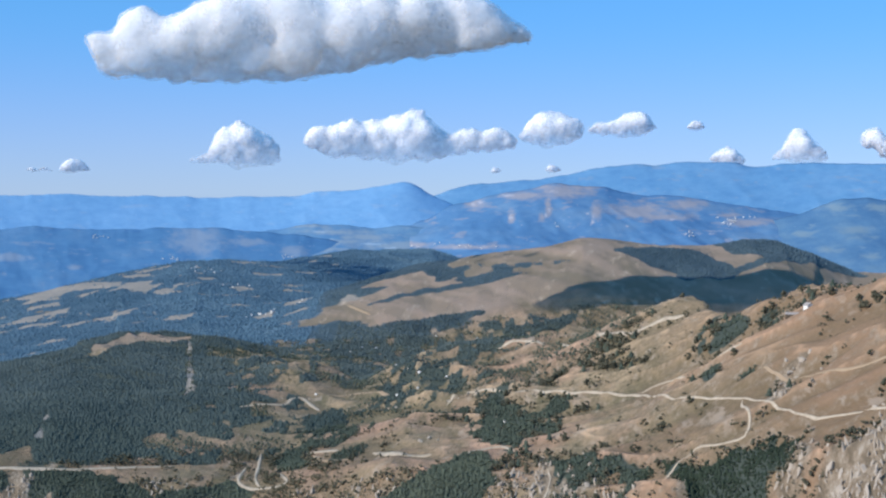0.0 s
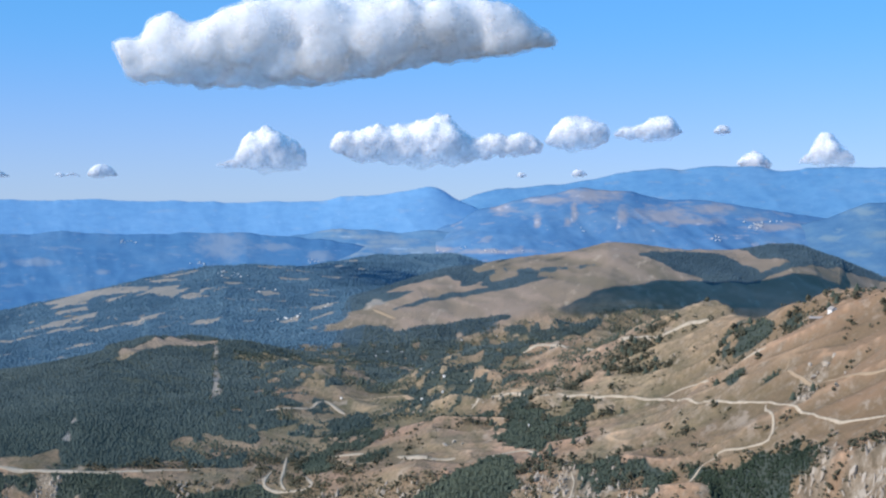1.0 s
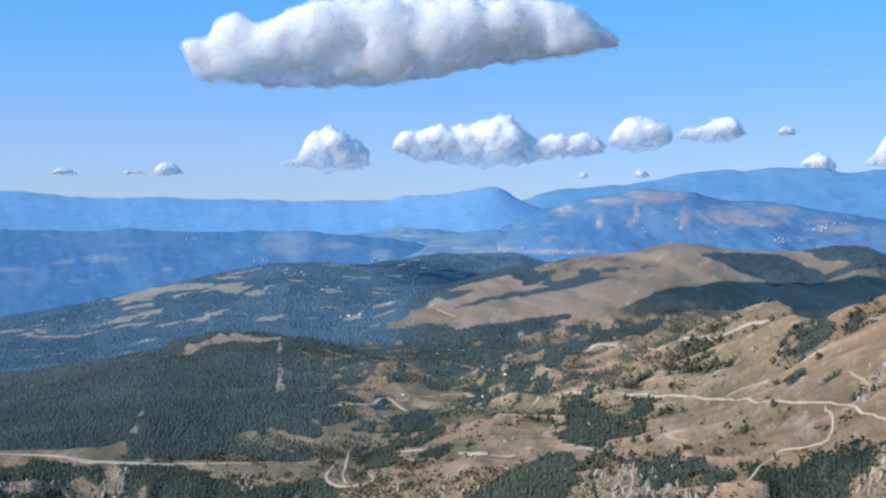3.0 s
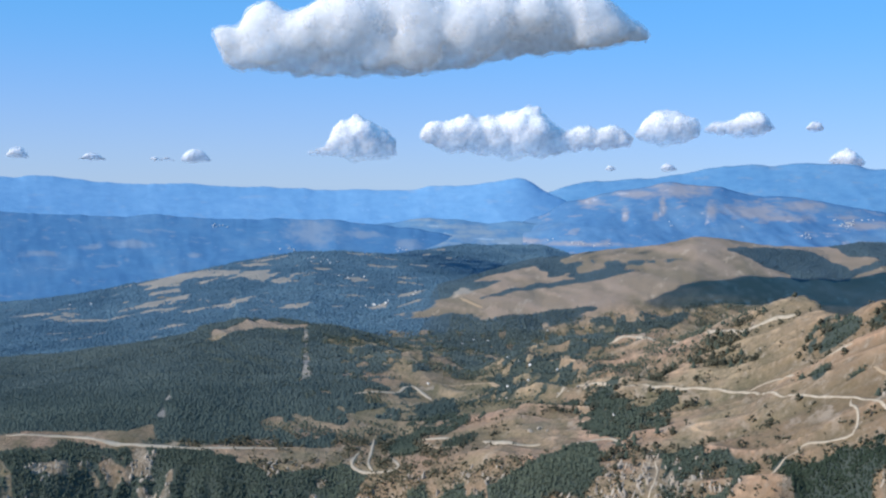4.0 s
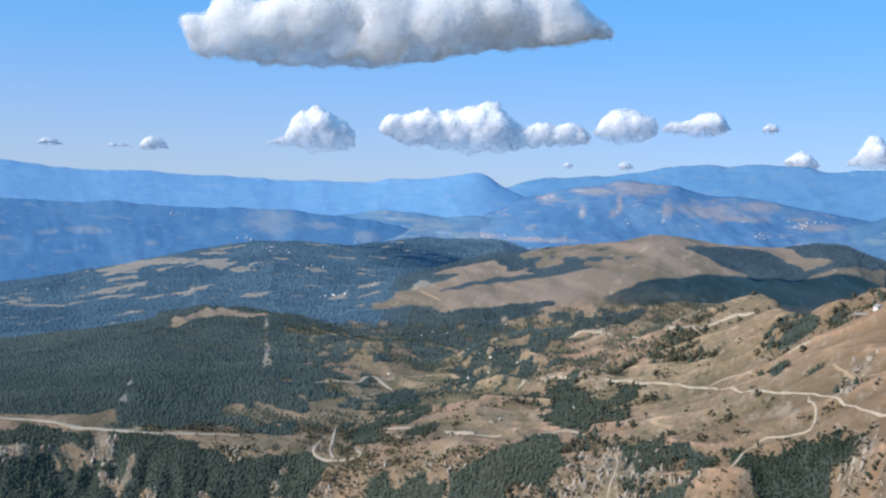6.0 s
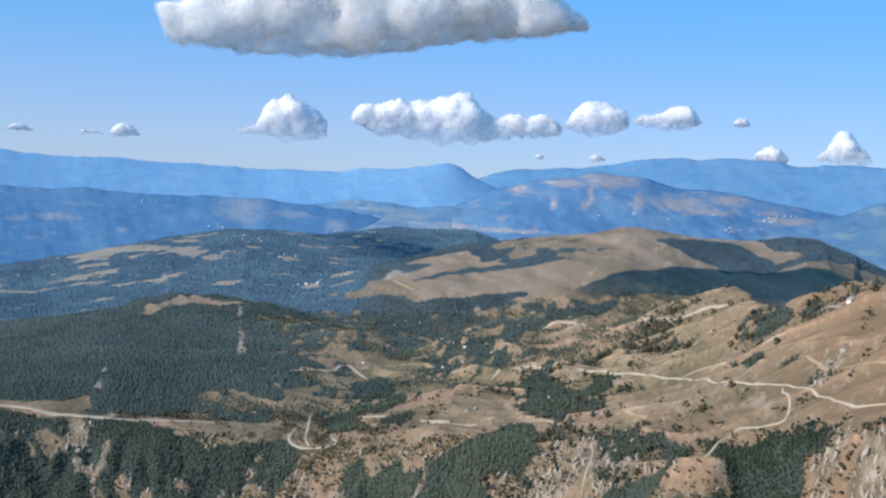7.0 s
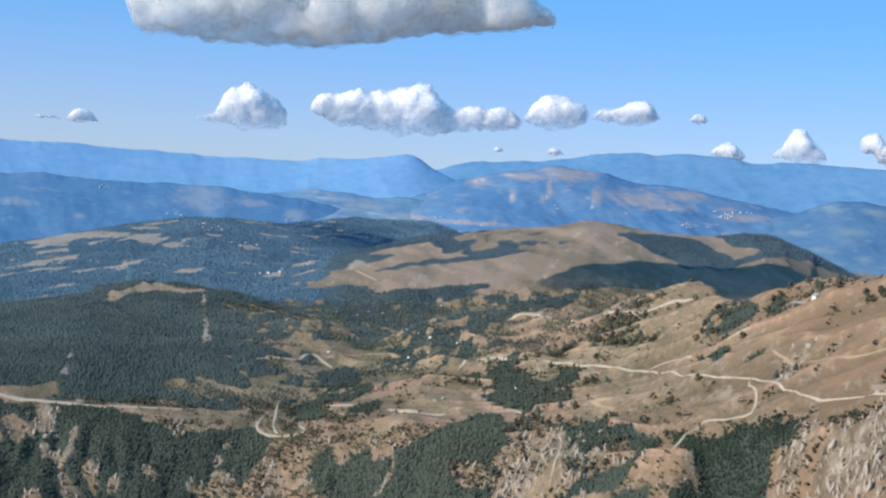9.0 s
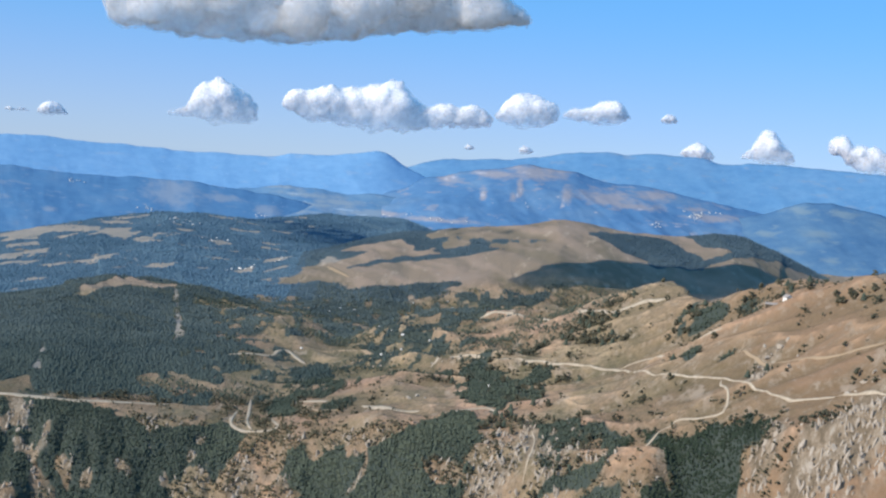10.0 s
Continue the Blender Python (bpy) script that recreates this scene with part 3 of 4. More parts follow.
set_attribute(ground, "rock", rocky)
# masks for the shade and light painted along gullies and spurs
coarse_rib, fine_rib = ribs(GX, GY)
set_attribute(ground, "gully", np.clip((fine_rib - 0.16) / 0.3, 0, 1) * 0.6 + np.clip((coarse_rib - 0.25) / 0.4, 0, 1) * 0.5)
set_attribute(ground, "lit_spine", np.clip(1 - fine_rib / 0.11, 0, 1) * np.clip((GZ - 85) / 25, 0, 1) * np.clip((2080 - GY) / 80, 0, 1))
# hill and tail get the painted sunlit tone, knoll top its own
set_attribute(ground, "brightened", patches([(330, 2260, 430, 190, 0), (-70, 2165, 230, 130, 4), (-400, 1895, 130, 70, -10)], GX, GY, 0.3))
set_attribute(ground, "field", np.maximum.reduce([fields(GX, GY), meadow_strips(GX, GY), any_within(CUTTINGS, GX, GY, 4)]))
# ridge: how far the haze-blue floor colour takes over
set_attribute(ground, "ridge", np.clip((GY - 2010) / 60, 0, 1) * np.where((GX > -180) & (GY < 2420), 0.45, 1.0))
set_attribute(ground, "ruddy", np.maximum(np.clip((GX - 145) / 80, 0, 1) * np.clip((1300 - GY) / 200, 0, 1), within(PINK_SPUR, GX, GY, 4)))


def on_ground(x, y):
    """Height of the ground sheet itself."""
    r, a = np.hypot(x, y), np.arctan2(x, y)
    i = np.clip(np.searchsorted(ranges, r) - 1, 0, len(ranges) - 2)
    j = np.clip(np.searchsorted(bearings, a) - 1, 0, len(bearings) - 2)
    p = (r - ranges[i]) / (ranges[i + 1] - ranges[i])
    q = (a - bearings[j]) / (bearings[j + 1] - bearings[j])
    return (GZ[i, j] * (1 - q) + GZ[i, j + 1] * q) * (1 - p) + (GZ[i + 1, j] * (1 - q) + GZ[i + 1, j + 1] * q) * p


# ---- distant mountains ----
def seen(*uv):
    """Bearing and elevation in degrees of skyline places, from pixel columns and rows that fit a 33.6 degree camera
    view.
    """
    return [(math.degrees(math.atan((u - 784) / 2600)), math.degrees(math.atan((340 - v) / 2600))) for u, v in uv]


def mountain_range(name, label, crest, distance, foot, foot_height, mat, rough, seed, bare=(), scree=()):
    """crest: (bearing, elevation) in degrees as seen from the origin at eye height."""
    b = np.arange(crest[0][0], crest[-1][0], 0.06)
    line = np.interp(b, [c[0] for c in crest], [c[1] for c in crest])
    top = 300 + distance * np.tan(np.radians(line))
    bell = np.exp(-np.linspace(-2, 2, 101) ** 2)
    body = np.convolve(np.pad(top, 50, "edge"), bell / bell.sum(), "valid")
    small = np.hanning(13)
    top = np.convolve(np.pad(top, 6, "edge"), small / small.sum(), "valid")
    ragged_top = top - body + 3.6 * fractal(b, 0 * b, 1.1, 6, seed + 11)
    steps = np.linspace(0, 1, 60)
    K, B = np.meshgrid(steps, np.radians(b), indexing="ij")
    rr = foot + (distance - foot) * K
    x, y = rr * np.sin(B), rr * np.cos(B)
    z = foot_height + (body[None, :] - foot_height) * K ** 0.85 + ragged_top[None, :] * K ** 14
    spurs = np.abs(fractal(x + 0.4 * y, 0.5 * y, 210, 5, seed))
    z = z - rough * (spurs - 0.25) * np.sin(K * math.pi) + rough * 0.05 * fractal(x, y, 40, 3, seed + 7) * (1 - K)
    back = np.stack([x[-1] * 1.02, y[-1] * 1.02, z[-1] - 160], -1)
    v = np.concatenate([np.stack([x, y, z], -1).reshape(-1, 3), back])
    ob = mesh_object(name, v, grid_faces(61, len(b))[:, ::-1], mat)
    rise = np.degrees(np.arctan2(v[:, 2] - 300, np.hypot(v[:, 0], v[:, 1])))
    turn = np.degrees(np.arctan2(v[:, 0], v[:, 1]))
    for layer, rows in (("bare", bare), ("scree", scree)):
        out = np.zeros(len(v))
        for u, w, a, c in rows:
            (pb, pe), = seen((u, w))
            q = np.hypot((turn - pb) / (a * 0.022), (rise - pe) / (c * 0.022))
            out = np.maximum(out, np.clip((2.0 - q) / 1.8, 0, 1))
        set_attribute(ob, layer, out)
    return tagged(ob, label, "mountains", kind="structure")


# base colours carry the blue distance haze of each range
WEST = hazed_range_material("hazed_far_woods", (0.083, 0.216, 0.392), (0.092, 0.232, 0.412), (0.115, 0.25, 0.418), (0.225, 0.31, 0.42))
MASSIF = hazed_range_material("hazed_far_slopes", (0.080, 0.200, 0.370), (0.097, 0.222, 0.392), (0.130, 0.248, 0.395), (0.295, 0.302, 0.350))
FAR = hazed_range_material("hazed_farthest_slopes", (0.170, 0.372, 0.61), (0.183, 0.388, 0.628), (0.20, 0.405, 0.642), (0.27, 0.42, 0.60))
PLATEAU = hazed_range_material("hazed_plateau_slopes", (0.105, 0.262, 0.46), (0.118, 0.28, 0.475), (0.132, 0.292, 0.485), (0.2, 0.30, 0.42))
LOW_HILLS = hazed_range_material("hazed_valley_slopes", (0.105, 0.245, 0.415), (0.12, 0.262, 0.43), (0.155, 0.29, 0.43), (0.255, 0.34, 0.42))
EAST_HILL = hazed_range_material("hazed_east_slopes", (0.070, 0.170, 0.305), (0.09, 0.197, 0.328), (0.12, 0.225, 0.335), (0.165, 0.255, 0.33))
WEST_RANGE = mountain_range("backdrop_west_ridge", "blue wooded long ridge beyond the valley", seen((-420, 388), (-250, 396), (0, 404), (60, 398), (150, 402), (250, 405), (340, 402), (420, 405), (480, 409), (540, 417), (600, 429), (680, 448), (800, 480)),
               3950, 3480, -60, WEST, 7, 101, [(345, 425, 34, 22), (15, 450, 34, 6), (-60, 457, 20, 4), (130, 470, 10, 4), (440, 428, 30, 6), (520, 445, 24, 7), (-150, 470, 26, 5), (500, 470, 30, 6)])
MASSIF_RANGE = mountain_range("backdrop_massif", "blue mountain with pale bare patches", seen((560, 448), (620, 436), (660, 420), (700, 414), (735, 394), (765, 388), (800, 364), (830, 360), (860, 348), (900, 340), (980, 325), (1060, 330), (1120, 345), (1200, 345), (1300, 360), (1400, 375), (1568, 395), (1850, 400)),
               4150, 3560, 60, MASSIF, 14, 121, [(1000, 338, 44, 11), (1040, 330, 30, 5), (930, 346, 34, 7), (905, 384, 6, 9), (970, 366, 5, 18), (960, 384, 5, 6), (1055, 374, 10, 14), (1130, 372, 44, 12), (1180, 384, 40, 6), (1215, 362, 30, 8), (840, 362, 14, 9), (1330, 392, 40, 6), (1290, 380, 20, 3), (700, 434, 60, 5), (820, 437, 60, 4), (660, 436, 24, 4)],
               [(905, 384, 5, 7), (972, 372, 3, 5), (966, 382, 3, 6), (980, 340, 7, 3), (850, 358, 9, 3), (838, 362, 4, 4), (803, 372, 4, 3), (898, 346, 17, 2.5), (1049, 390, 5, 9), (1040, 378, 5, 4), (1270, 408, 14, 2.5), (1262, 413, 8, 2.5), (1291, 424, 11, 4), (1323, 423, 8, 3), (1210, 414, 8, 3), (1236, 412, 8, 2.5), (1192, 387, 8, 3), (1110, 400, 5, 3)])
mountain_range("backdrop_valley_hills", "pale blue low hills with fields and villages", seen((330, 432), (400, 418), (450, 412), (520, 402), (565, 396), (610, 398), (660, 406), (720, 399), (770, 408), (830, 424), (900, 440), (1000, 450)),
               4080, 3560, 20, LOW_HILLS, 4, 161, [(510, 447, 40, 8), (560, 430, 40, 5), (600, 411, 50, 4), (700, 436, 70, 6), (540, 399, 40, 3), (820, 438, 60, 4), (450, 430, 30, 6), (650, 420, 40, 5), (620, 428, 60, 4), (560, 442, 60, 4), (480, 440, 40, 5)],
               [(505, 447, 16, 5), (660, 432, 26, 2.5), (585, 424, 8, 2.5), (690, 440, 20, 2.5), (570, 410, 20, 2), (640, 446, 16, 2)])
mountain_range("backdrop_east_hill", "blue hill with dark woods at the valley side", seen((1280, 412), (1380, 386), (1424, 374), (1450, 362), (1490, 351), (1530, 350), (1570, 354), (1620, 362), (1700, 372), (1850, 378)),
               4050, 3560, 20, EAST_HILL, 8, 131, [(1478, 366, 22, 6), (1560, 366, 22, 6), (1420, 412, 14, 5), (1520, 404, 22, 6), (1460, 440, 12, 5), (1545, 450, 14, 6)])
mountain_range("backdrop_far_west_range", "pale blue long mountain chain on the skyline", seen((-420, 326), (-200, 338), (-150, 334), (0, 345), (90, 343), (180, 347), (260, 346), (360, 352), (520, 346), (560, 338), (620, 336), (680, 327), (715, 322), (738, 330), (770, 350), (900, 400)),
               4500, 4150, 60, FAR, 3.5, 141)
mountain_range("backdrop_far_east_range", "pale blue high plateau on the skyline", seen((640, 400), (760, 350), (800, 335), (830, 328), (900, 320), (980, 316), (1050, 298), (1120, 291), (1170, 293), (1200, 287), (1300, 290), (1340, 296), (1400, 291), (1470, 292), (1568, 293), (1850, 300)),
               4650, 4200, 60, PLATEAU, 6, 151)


# ---- clouds ----
def cover_of(m, n, l, top_cover, base_cover, lacy=0.0, torn=0.35):
    """How dense a cloud's skin is: thinner towards the base, where it dissolves, and torn by noise."""
    place = n.new("ShaderNodeTexCoord")
    part_of = n.new("ShaderNodeSeparateXYZ")
    l.new(place.outputs["Generated"], part_of.inputs["Vector"])
    uneven = math_node(n, l, "MULTIPLY_ADD", noise_node(n, l, 0.03, 6, 0.6), 0.4, part_of.outputs["Z"], False)
    thick = n.new("ShaderNodeMapRange")
    thick.inputs["From Min"].default_value, thick.inputs["From Max"].default_value = 0.28, 0.85
    thick.inputs["To Min"].default_value, thick.inputs["To Max"].default_value = base_cover, top_cover
    l.new(uneven, thick.inputs["Value"])
    if not lacy:
        return thick.outputs["Result"]
    lace = n.new("ShaderNodeMapRange")
    lace.inputs["From Min"].default_value, lace.inputs["From Max"].default_value = torn, torn + 0.3
    l.new(noise_node(n, l, lacy, 7, 0.6), lace.inputs["Value"])
    return math_node(n, l, "MULTIPLY", thick.outputs["Result"], lace.outputs["Result"])


def dense_cloud_material(name, top_cover, base_cover, reach):
    """Droplets: light enters, scatters over the distance reach and leaves again."""
    m, n, l, b = material(name, 1.0)
    l.new(mix(n, l, noise_node(n, l, 0.02, 4), (0.985, 0.94, 0.915), (0.995, 0.965, 0.945)), b.inputs["Base Color"])
    b.inputs["Specular IOR Level"].default_value = 0.0
    b.inputs["Subsurface Weight"].default_value = 1.0
    b.inputs["Subsurface Radius"].default_value = (1.0, 1.0, 1.0)
    b.inputs["Subsurface Scale"].default_value = reach
    l.new(cover_of(m, n, l, top_cover, base_cover), b.inputs["Alpha"])
    return m


def thin_cloud_material(name, top_cover, base_cover, through, lacy, torn=0.35):
    """Thin vapour that scatters light both ways and lets part of it pass."""
    m, n, l, b = material(name, 1.0)
    tone = mix(n, l, noise_node(n, l, 0.02, 4), (0.97, 0.95, 0.95), (1.0, 0.98, 0.975))
    both, veil = n.new("ShaderNodeMixShader"), n.new("ShaderNodeMixShader")
    both.inputs[0].default_value = through
    for k, kind in ((1, "ShaderNodeBsdfDiffuse"), (2, "ShaderNodeBsdfTranslucent")):
        side = n.new(kind)
        l.new(tone, side.inputs["Color"])
        l.new(side.outputs[0], both.inputs[k])
    l.new(cover_of(m, n, l, top_cover, base_cover, lacy, torn), veil.inputs[0])
    l.new(n.new("ShaderNodeBsdfTransparent").outputs[0], veil.inputs[1])
    l.new(both.outputs[0], veil.inputs[2])
    l.new(veil.outputs[0], n["Material Output"].inputs["Surface"])
    return m


CLOUD_FAR = dense_cloud_material("cloud", 1.0, 0.02, 95.0)
CLOUD_NEAR = dense_cloud_material("thick_cloud", 0.92, 0.34, 95.0)
VEIL = thin_cloud_material("cloud_veil", 0.5, 0.25, 0.6, 0.05)
WIDE_VEIL = thin_cloud_material("wide_cloud_veil", 0.5, 0.4, 0.6, 0.05, 0.42)


def ico(level):
    bm = bmesh.new()
    bmesh.ops.create_icosphere(bm, subdivisions=level, radius=1)
    v = np.array([p.co[:] for p in bm.verts])
    f = np.array([[p.index for p in q.verts] for q in bm.faces])
    bm.free()
    return v, f


def puffs_of(top, base, depth, sag, rng):
    """Round masses (pixel column, pixel row, radius, depth) that fill the outline: large ones inside, small ones along
    its top.
    """
    u0, u1 = top[0][0], top[-1][0]
    (tu, tv), (bu, bv) = zip(*top), zip(*base)
    puffs = []
    for share, r0, r1, loose in ((0.8, 0.2, 0.34, 1.0), (0.7, 0.12, 0.2, 0.45), (0.9, 0.06, 0.11, 0.2)):
        for k in range(int(24 + (u1 - u0) * share)):
            u = rng.uniform(u0, u1)
            hi, lo = np.interp(u, tu, tv), np.interp(u, bu, bv)
            room = max(3.0, lo - hi)
            r = min(room * rng.uniform(r0, r1), max(3.0, 0.8 * min(u - u0, u1 - u) + 3))
            floor = max(hi + r, lo - r * 0.8)
            v = hi + r + (floor - hi - r) * rng.uniform(0, 1) ** (1.0 if r0 > 0.2 else 2.2)
            edge = math.sqrt(max(0.0, 1 - ((u - (u0 + u1) / 2) / ((u1 - u0) / 2)) ** 2))
            puffs.append((u, v + (0 if r0 > 0.2 else sag * r), r, loose * float(np.clip(rng.normal(0, 0.35), -0.8, 0.8)) * depth * (0.3 + 0.7 * edge)))
    return puffs


def melted(name, puffs, distance, grow, mat, voxel, calm_steps, billows, flat):
    """One skin round all the puffs, which are flattened away from the onlooker."""
    unit = distance / 2600
    sv, sf = ico(2)
    vs = []
    for u, v, r, d in puffs:
        a = math.atan((u - 784) / 2600)
        c = np.array([(distance + d) * math.sin(a), (distance + d) * math.cos(a), 300 + (340 - v) * unit])
        s = max(r * 0.5, r + grow) * unit
        vs.append(sv * np.array([s, s * flat, s * 0.92]) + c)
    fs = [sf + k * len(sv) for k in range(len(puffs))]
    ob = mesh_object(name, np.concatenate(vs), np.concatenate(fs), mat)
    melt = ob.modifiers.new("melt", "REMESH")
    melt.mode, melt.voxel_size, melt.use_smooth_shade = "VOXEL", unit * voxel, True
    calm = ob.modifiers.new("calm", "SMOOTH")
    calm.factor, calm.iterations = 0.5, calm_steps
    for size, strength in billows:
        tex = bpy.data.textures.new("billow", "CLOUDS")
        tex.noise_scale, tex.noise_depth = size * unit, 3
        push = ob.modifiers.new("billow", "DISPLACE")
        push.texture, push.texture_coords, push.strength, push.mid_level = tex, "GLOBAL", strength * unit, 0.55
    return ob


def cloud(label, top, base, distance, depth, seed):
    """A cumulus from its outline, in pixel columns and rows of the camera's view: a dense body with thin veils round
    it.
    """
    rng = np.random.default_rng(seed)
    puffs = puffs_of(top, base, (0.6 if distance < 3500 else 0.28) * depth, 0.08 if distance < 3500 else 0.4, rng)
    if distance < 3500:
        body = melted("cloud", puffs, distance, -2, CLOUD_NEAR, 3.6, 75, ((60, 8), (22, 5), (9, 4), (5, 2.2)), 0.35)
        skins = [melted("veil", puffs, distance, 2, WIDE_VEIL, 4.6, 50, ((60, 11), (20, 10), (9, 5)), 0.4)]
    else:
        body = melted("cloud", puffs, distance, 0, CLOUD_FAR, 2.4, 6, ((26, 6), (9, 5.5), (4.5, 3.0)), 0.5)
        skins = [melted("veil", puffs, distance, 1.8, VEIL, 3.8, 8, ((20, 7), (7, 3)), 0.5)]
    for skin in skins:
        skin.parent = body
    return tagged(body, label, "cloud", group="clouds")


cloud("big grey-white cumulus cloud with a flat base", [(147, 72), (162, 62), (207, 62), (220, 66), (232, 40), (240, 18), (257, 8), (272, 26), (312, 32), (332, 18), (352, 8), (370, -4), (420, -16), (560, -22), (720, -16), (792, -16), (842, -10), (876, 6), (896, 28), (920, 38), (938, 54), (948, 72)],
      [(147, 84), (172, 100), (178, 137), (212, 148), (362, 153), (512, 147), (612, 137), (662, 116), (762, 107), (862, 99), (948, 78)], 1850, 90, 1)
cloud("small white cumulus cloud over the mountains", [(335, 284), (350, 276), (372, 266), (385, 243), (396, 222), (412, 220), (424, 210), (438, 216), (452, 226), (475, 234), (484, 246), (488, 268), (500, 283)], [(335, 289), (420, 291), (500, 287)], 4780, 120, 2)
cloud("long white cumulus cloud with a bumpy top", [(540, 246), (548, 230), (560, 220), (590, 220), (606, 210), (626, 206), (636, 214), (662, 206), (684, 210), (696, 196), (716, 198), (732, 188), (748, 188), (756, 214), (780, 222), (800, 236), (822, 226), (838, 222), (850, 232), (880, 222), (900, 232), (915, 244)], [(540, 258), (600, 276), (720, 282), (830, 272), (915, 262)], 4780, 140, 3)
cloud("white cumulus cloud with a domed head", [(918, 236), (930, 224), (940, 208), (955, 195), (975, 192), (1000, 200), (1022, 206), (1026, 226), (1032, 236)], [(918, 248), (950, 254), (985, 256), (1032, 244)], 4780, 90, 4)
cloud("low white cumulus cloud with a round head", [(1040, 228), (1056, 216), (1085, 212), (1100, 204), (1110, 196), (1138, 196), (1146, 210), (1162, 224)], [(1040, 236), (1100, 244), (1162, 232)], 4780, 90, 5)
cloud("tiny white cumulus cloud over the mountains", [(1214, 226), (1226, 214), (1238, 214), (1248, 228)], [(1214, 230), (1230, 234), (1248, 231)], 4780, 40, 6)
cloud("small white cumulus cloud behind the plateau", [(1256, 280), (1268, 268), (1288, 256), (1302, 264), (1318, 282)], [(1256, 284), (1290, 300), (1318, 290)], 4780, 60, 7)
cloud("white towering cumulus cloud behind the plateau", [(1364, 280), (1378, 268), (1390, 262), (1398, 244), (1406, 228), (1420, 226), (1428, 242), (1440, 250), (1450, 262), (1458, 266), (1466, 282)], [(1364, 286), (1392, 284), (1430, 290), (1466, 288)], 4780, 90, 8)
cloud("white cumulus cloud behind the plateau", [(1524, 250), (1530, 232), (1540, 226), (1552, 228), (1562, 244), (1590, 244), (1606, 240), (1640, 262), (1660, 280)], [(1524, 256), (1570, 282), (1660, 300)], 4780, 90, 9)
for k, (top, base) in enumerate([([(104, 302), (112, 288), (124, 280), (142, 280), (152, 290), (163, 302)], [(104, 305), (130, 307), (163, 305)]),
                                 ([(44, 302), (58, 295), (66, 300), (78, 295), (96, 303)], [(44, 304), (70, 306), (96, 305)]),
                                 ([(-88, 304), (-70, 292), (-48, 294), (-30, 304)], [(-88, 306), (-60, 308), (-30, 306)]),
                                 ([(868, 302), (874, 295), (882, 296), (888, 303)], [(868, 305), (878, 307), (888, 305)]),
                                 ([(966, 300), (974, 290), (986, 292), (994, 301)], [(966, 304), (980, 306), (994, 303)]),
                                 ([(-225, 302), (-205, 284), (-190, 286), (-176, 302)], [(-225, 304), (-200, 307), (-176, 305)])]):
    cloud("tiny white cumulus cloud low in the sky", top, base, 4780, 40, 10 + k)
# cloud out of view, added to cast its shadow on the wooded ridge
cloud("unseen cumulus cloud added to shade the wooded ridge", [(-1010, -215), (-940, -246), (-850, -258), (-770, -242), (-700, -215)], [(-1010, -195), (-850, -176), (-700, -195)], 2640, 1500, 15)


# ---- tracks ----
GRAVEL = track_material()
EARTH = plain_material("trodden_earth", (0.31, 0.225, 0.145), (0.40, 0.30, 0.20), 0.2)


def smooth_line(points, step):
    """A rounded line through the points."""
    p = np.array(points, float)
    p = np.vstack([2 * p[0] - p[1], p, 2 * p[-1] - p[-2]])
    out = []
    for a, b, c, d in zip(p, p[1:], p[2:], p[3:]):
        n = max(2, int(np.hypot(*(c - b)) / step))
        for k in range(n):
            t = k / n
            out.append(0.5 * (2 * b + (c - a) * t + (2 * a - 5 * b + 4 * c - d) * t * t + (3 * b - a - 3 * c + d) * t ** 3))
    out.append(p[-2])
    return np.array(out)


def track(name, label, points, width, seed, mat):
    line = smooth_line(points, 2.0)
    d = np.gradient(line, axis=0)
    side = np.stack([-d[:, 1], d[:, 0]], 1) / np.maximum(np.hypot(d[:, 0], d[:, 1]), 1e-6)[:, None]
    along_it = np.arange(len(line)) * 2.0
    w = width * (1 + 0.34 * fractal(along_it, 0 * along_it, 15, 4, seed))
    w = w * np.clip(np.minimum(along_it, along_it[::-1]) / 14 + 0.25, 0, 1)
    cols = []
    for k in (-0.5, -0.25, 0, 0.25, 0.5):
        xy = line + side * (w * k)[:, None]
        cols.append(np.column_stack([xy, on_ground(xy[:, 0], xy[:, 1])]))
    grid = np.stack(cols, 1)
    grid[:, :, 2] += 0.35
    skirt = grid[:, [0, -1], :].copy()
    skirt[:, :, 2] -= 0.9
    grid = np.concatenate([skirt[:, :1], grid, skirt[:, 1:]], 1)
    ob = mesh_object(name, grid.reshape(-1, 3), grid_faces(grid.shape[0], grid.shape[1]), mat)
    return tagged(ob, label, "road", kind="structure")


for k, (name, label, points, width) in enumerate([
        ("road_main", "pale gravel road along the brink", MAIN_ROAD, 5.0),
        ("road_hairpin", "pale dirt track in a hairpin loop", HAIRPIN, 2.9),
        ("road_hairpin_spur", "pale dirt track climbing from the hairpin", HAIRPIN_SPUR, 2.2),
        ("road_middle", "pale dirt track across the grass", MIDDLE_TRACK, 4.6),
        ("road_upper_middle", "pale dirt track across the grass", UPPER_MIDDLE_TRACK, 4.0),
        ("road_lower_middle", "faint dirt track across the grass", LOWER_MIDDLE_TRACK, 3.0),
        ("road_east_middle", "pale dirt track beside the dark grove", EAST_MIDDLE_TRACK, 2.6),
        ("road_gully", "pale track down the rocky gully", GULLY_TRACK, 1.1),
        ("bank_slant", "narrow pale strip for a bright bank slanting up the grass", SLANT_BANK, 1.5),
        ("road_valley_bend", "pale gravel road bend in the valley", VALLEY_BEND, 4.2),
        ("road_long", "pale dirt track along the grass slope", LONG_TRACK[14:], 1.3),
        ("road_long_west", "pale dirt track along the grass slope", LONG_TRACK[:15], 1.7),
        ("road_branch", "pale dirt track down to the pine wood", BRANCH_TRACK, 1.5),
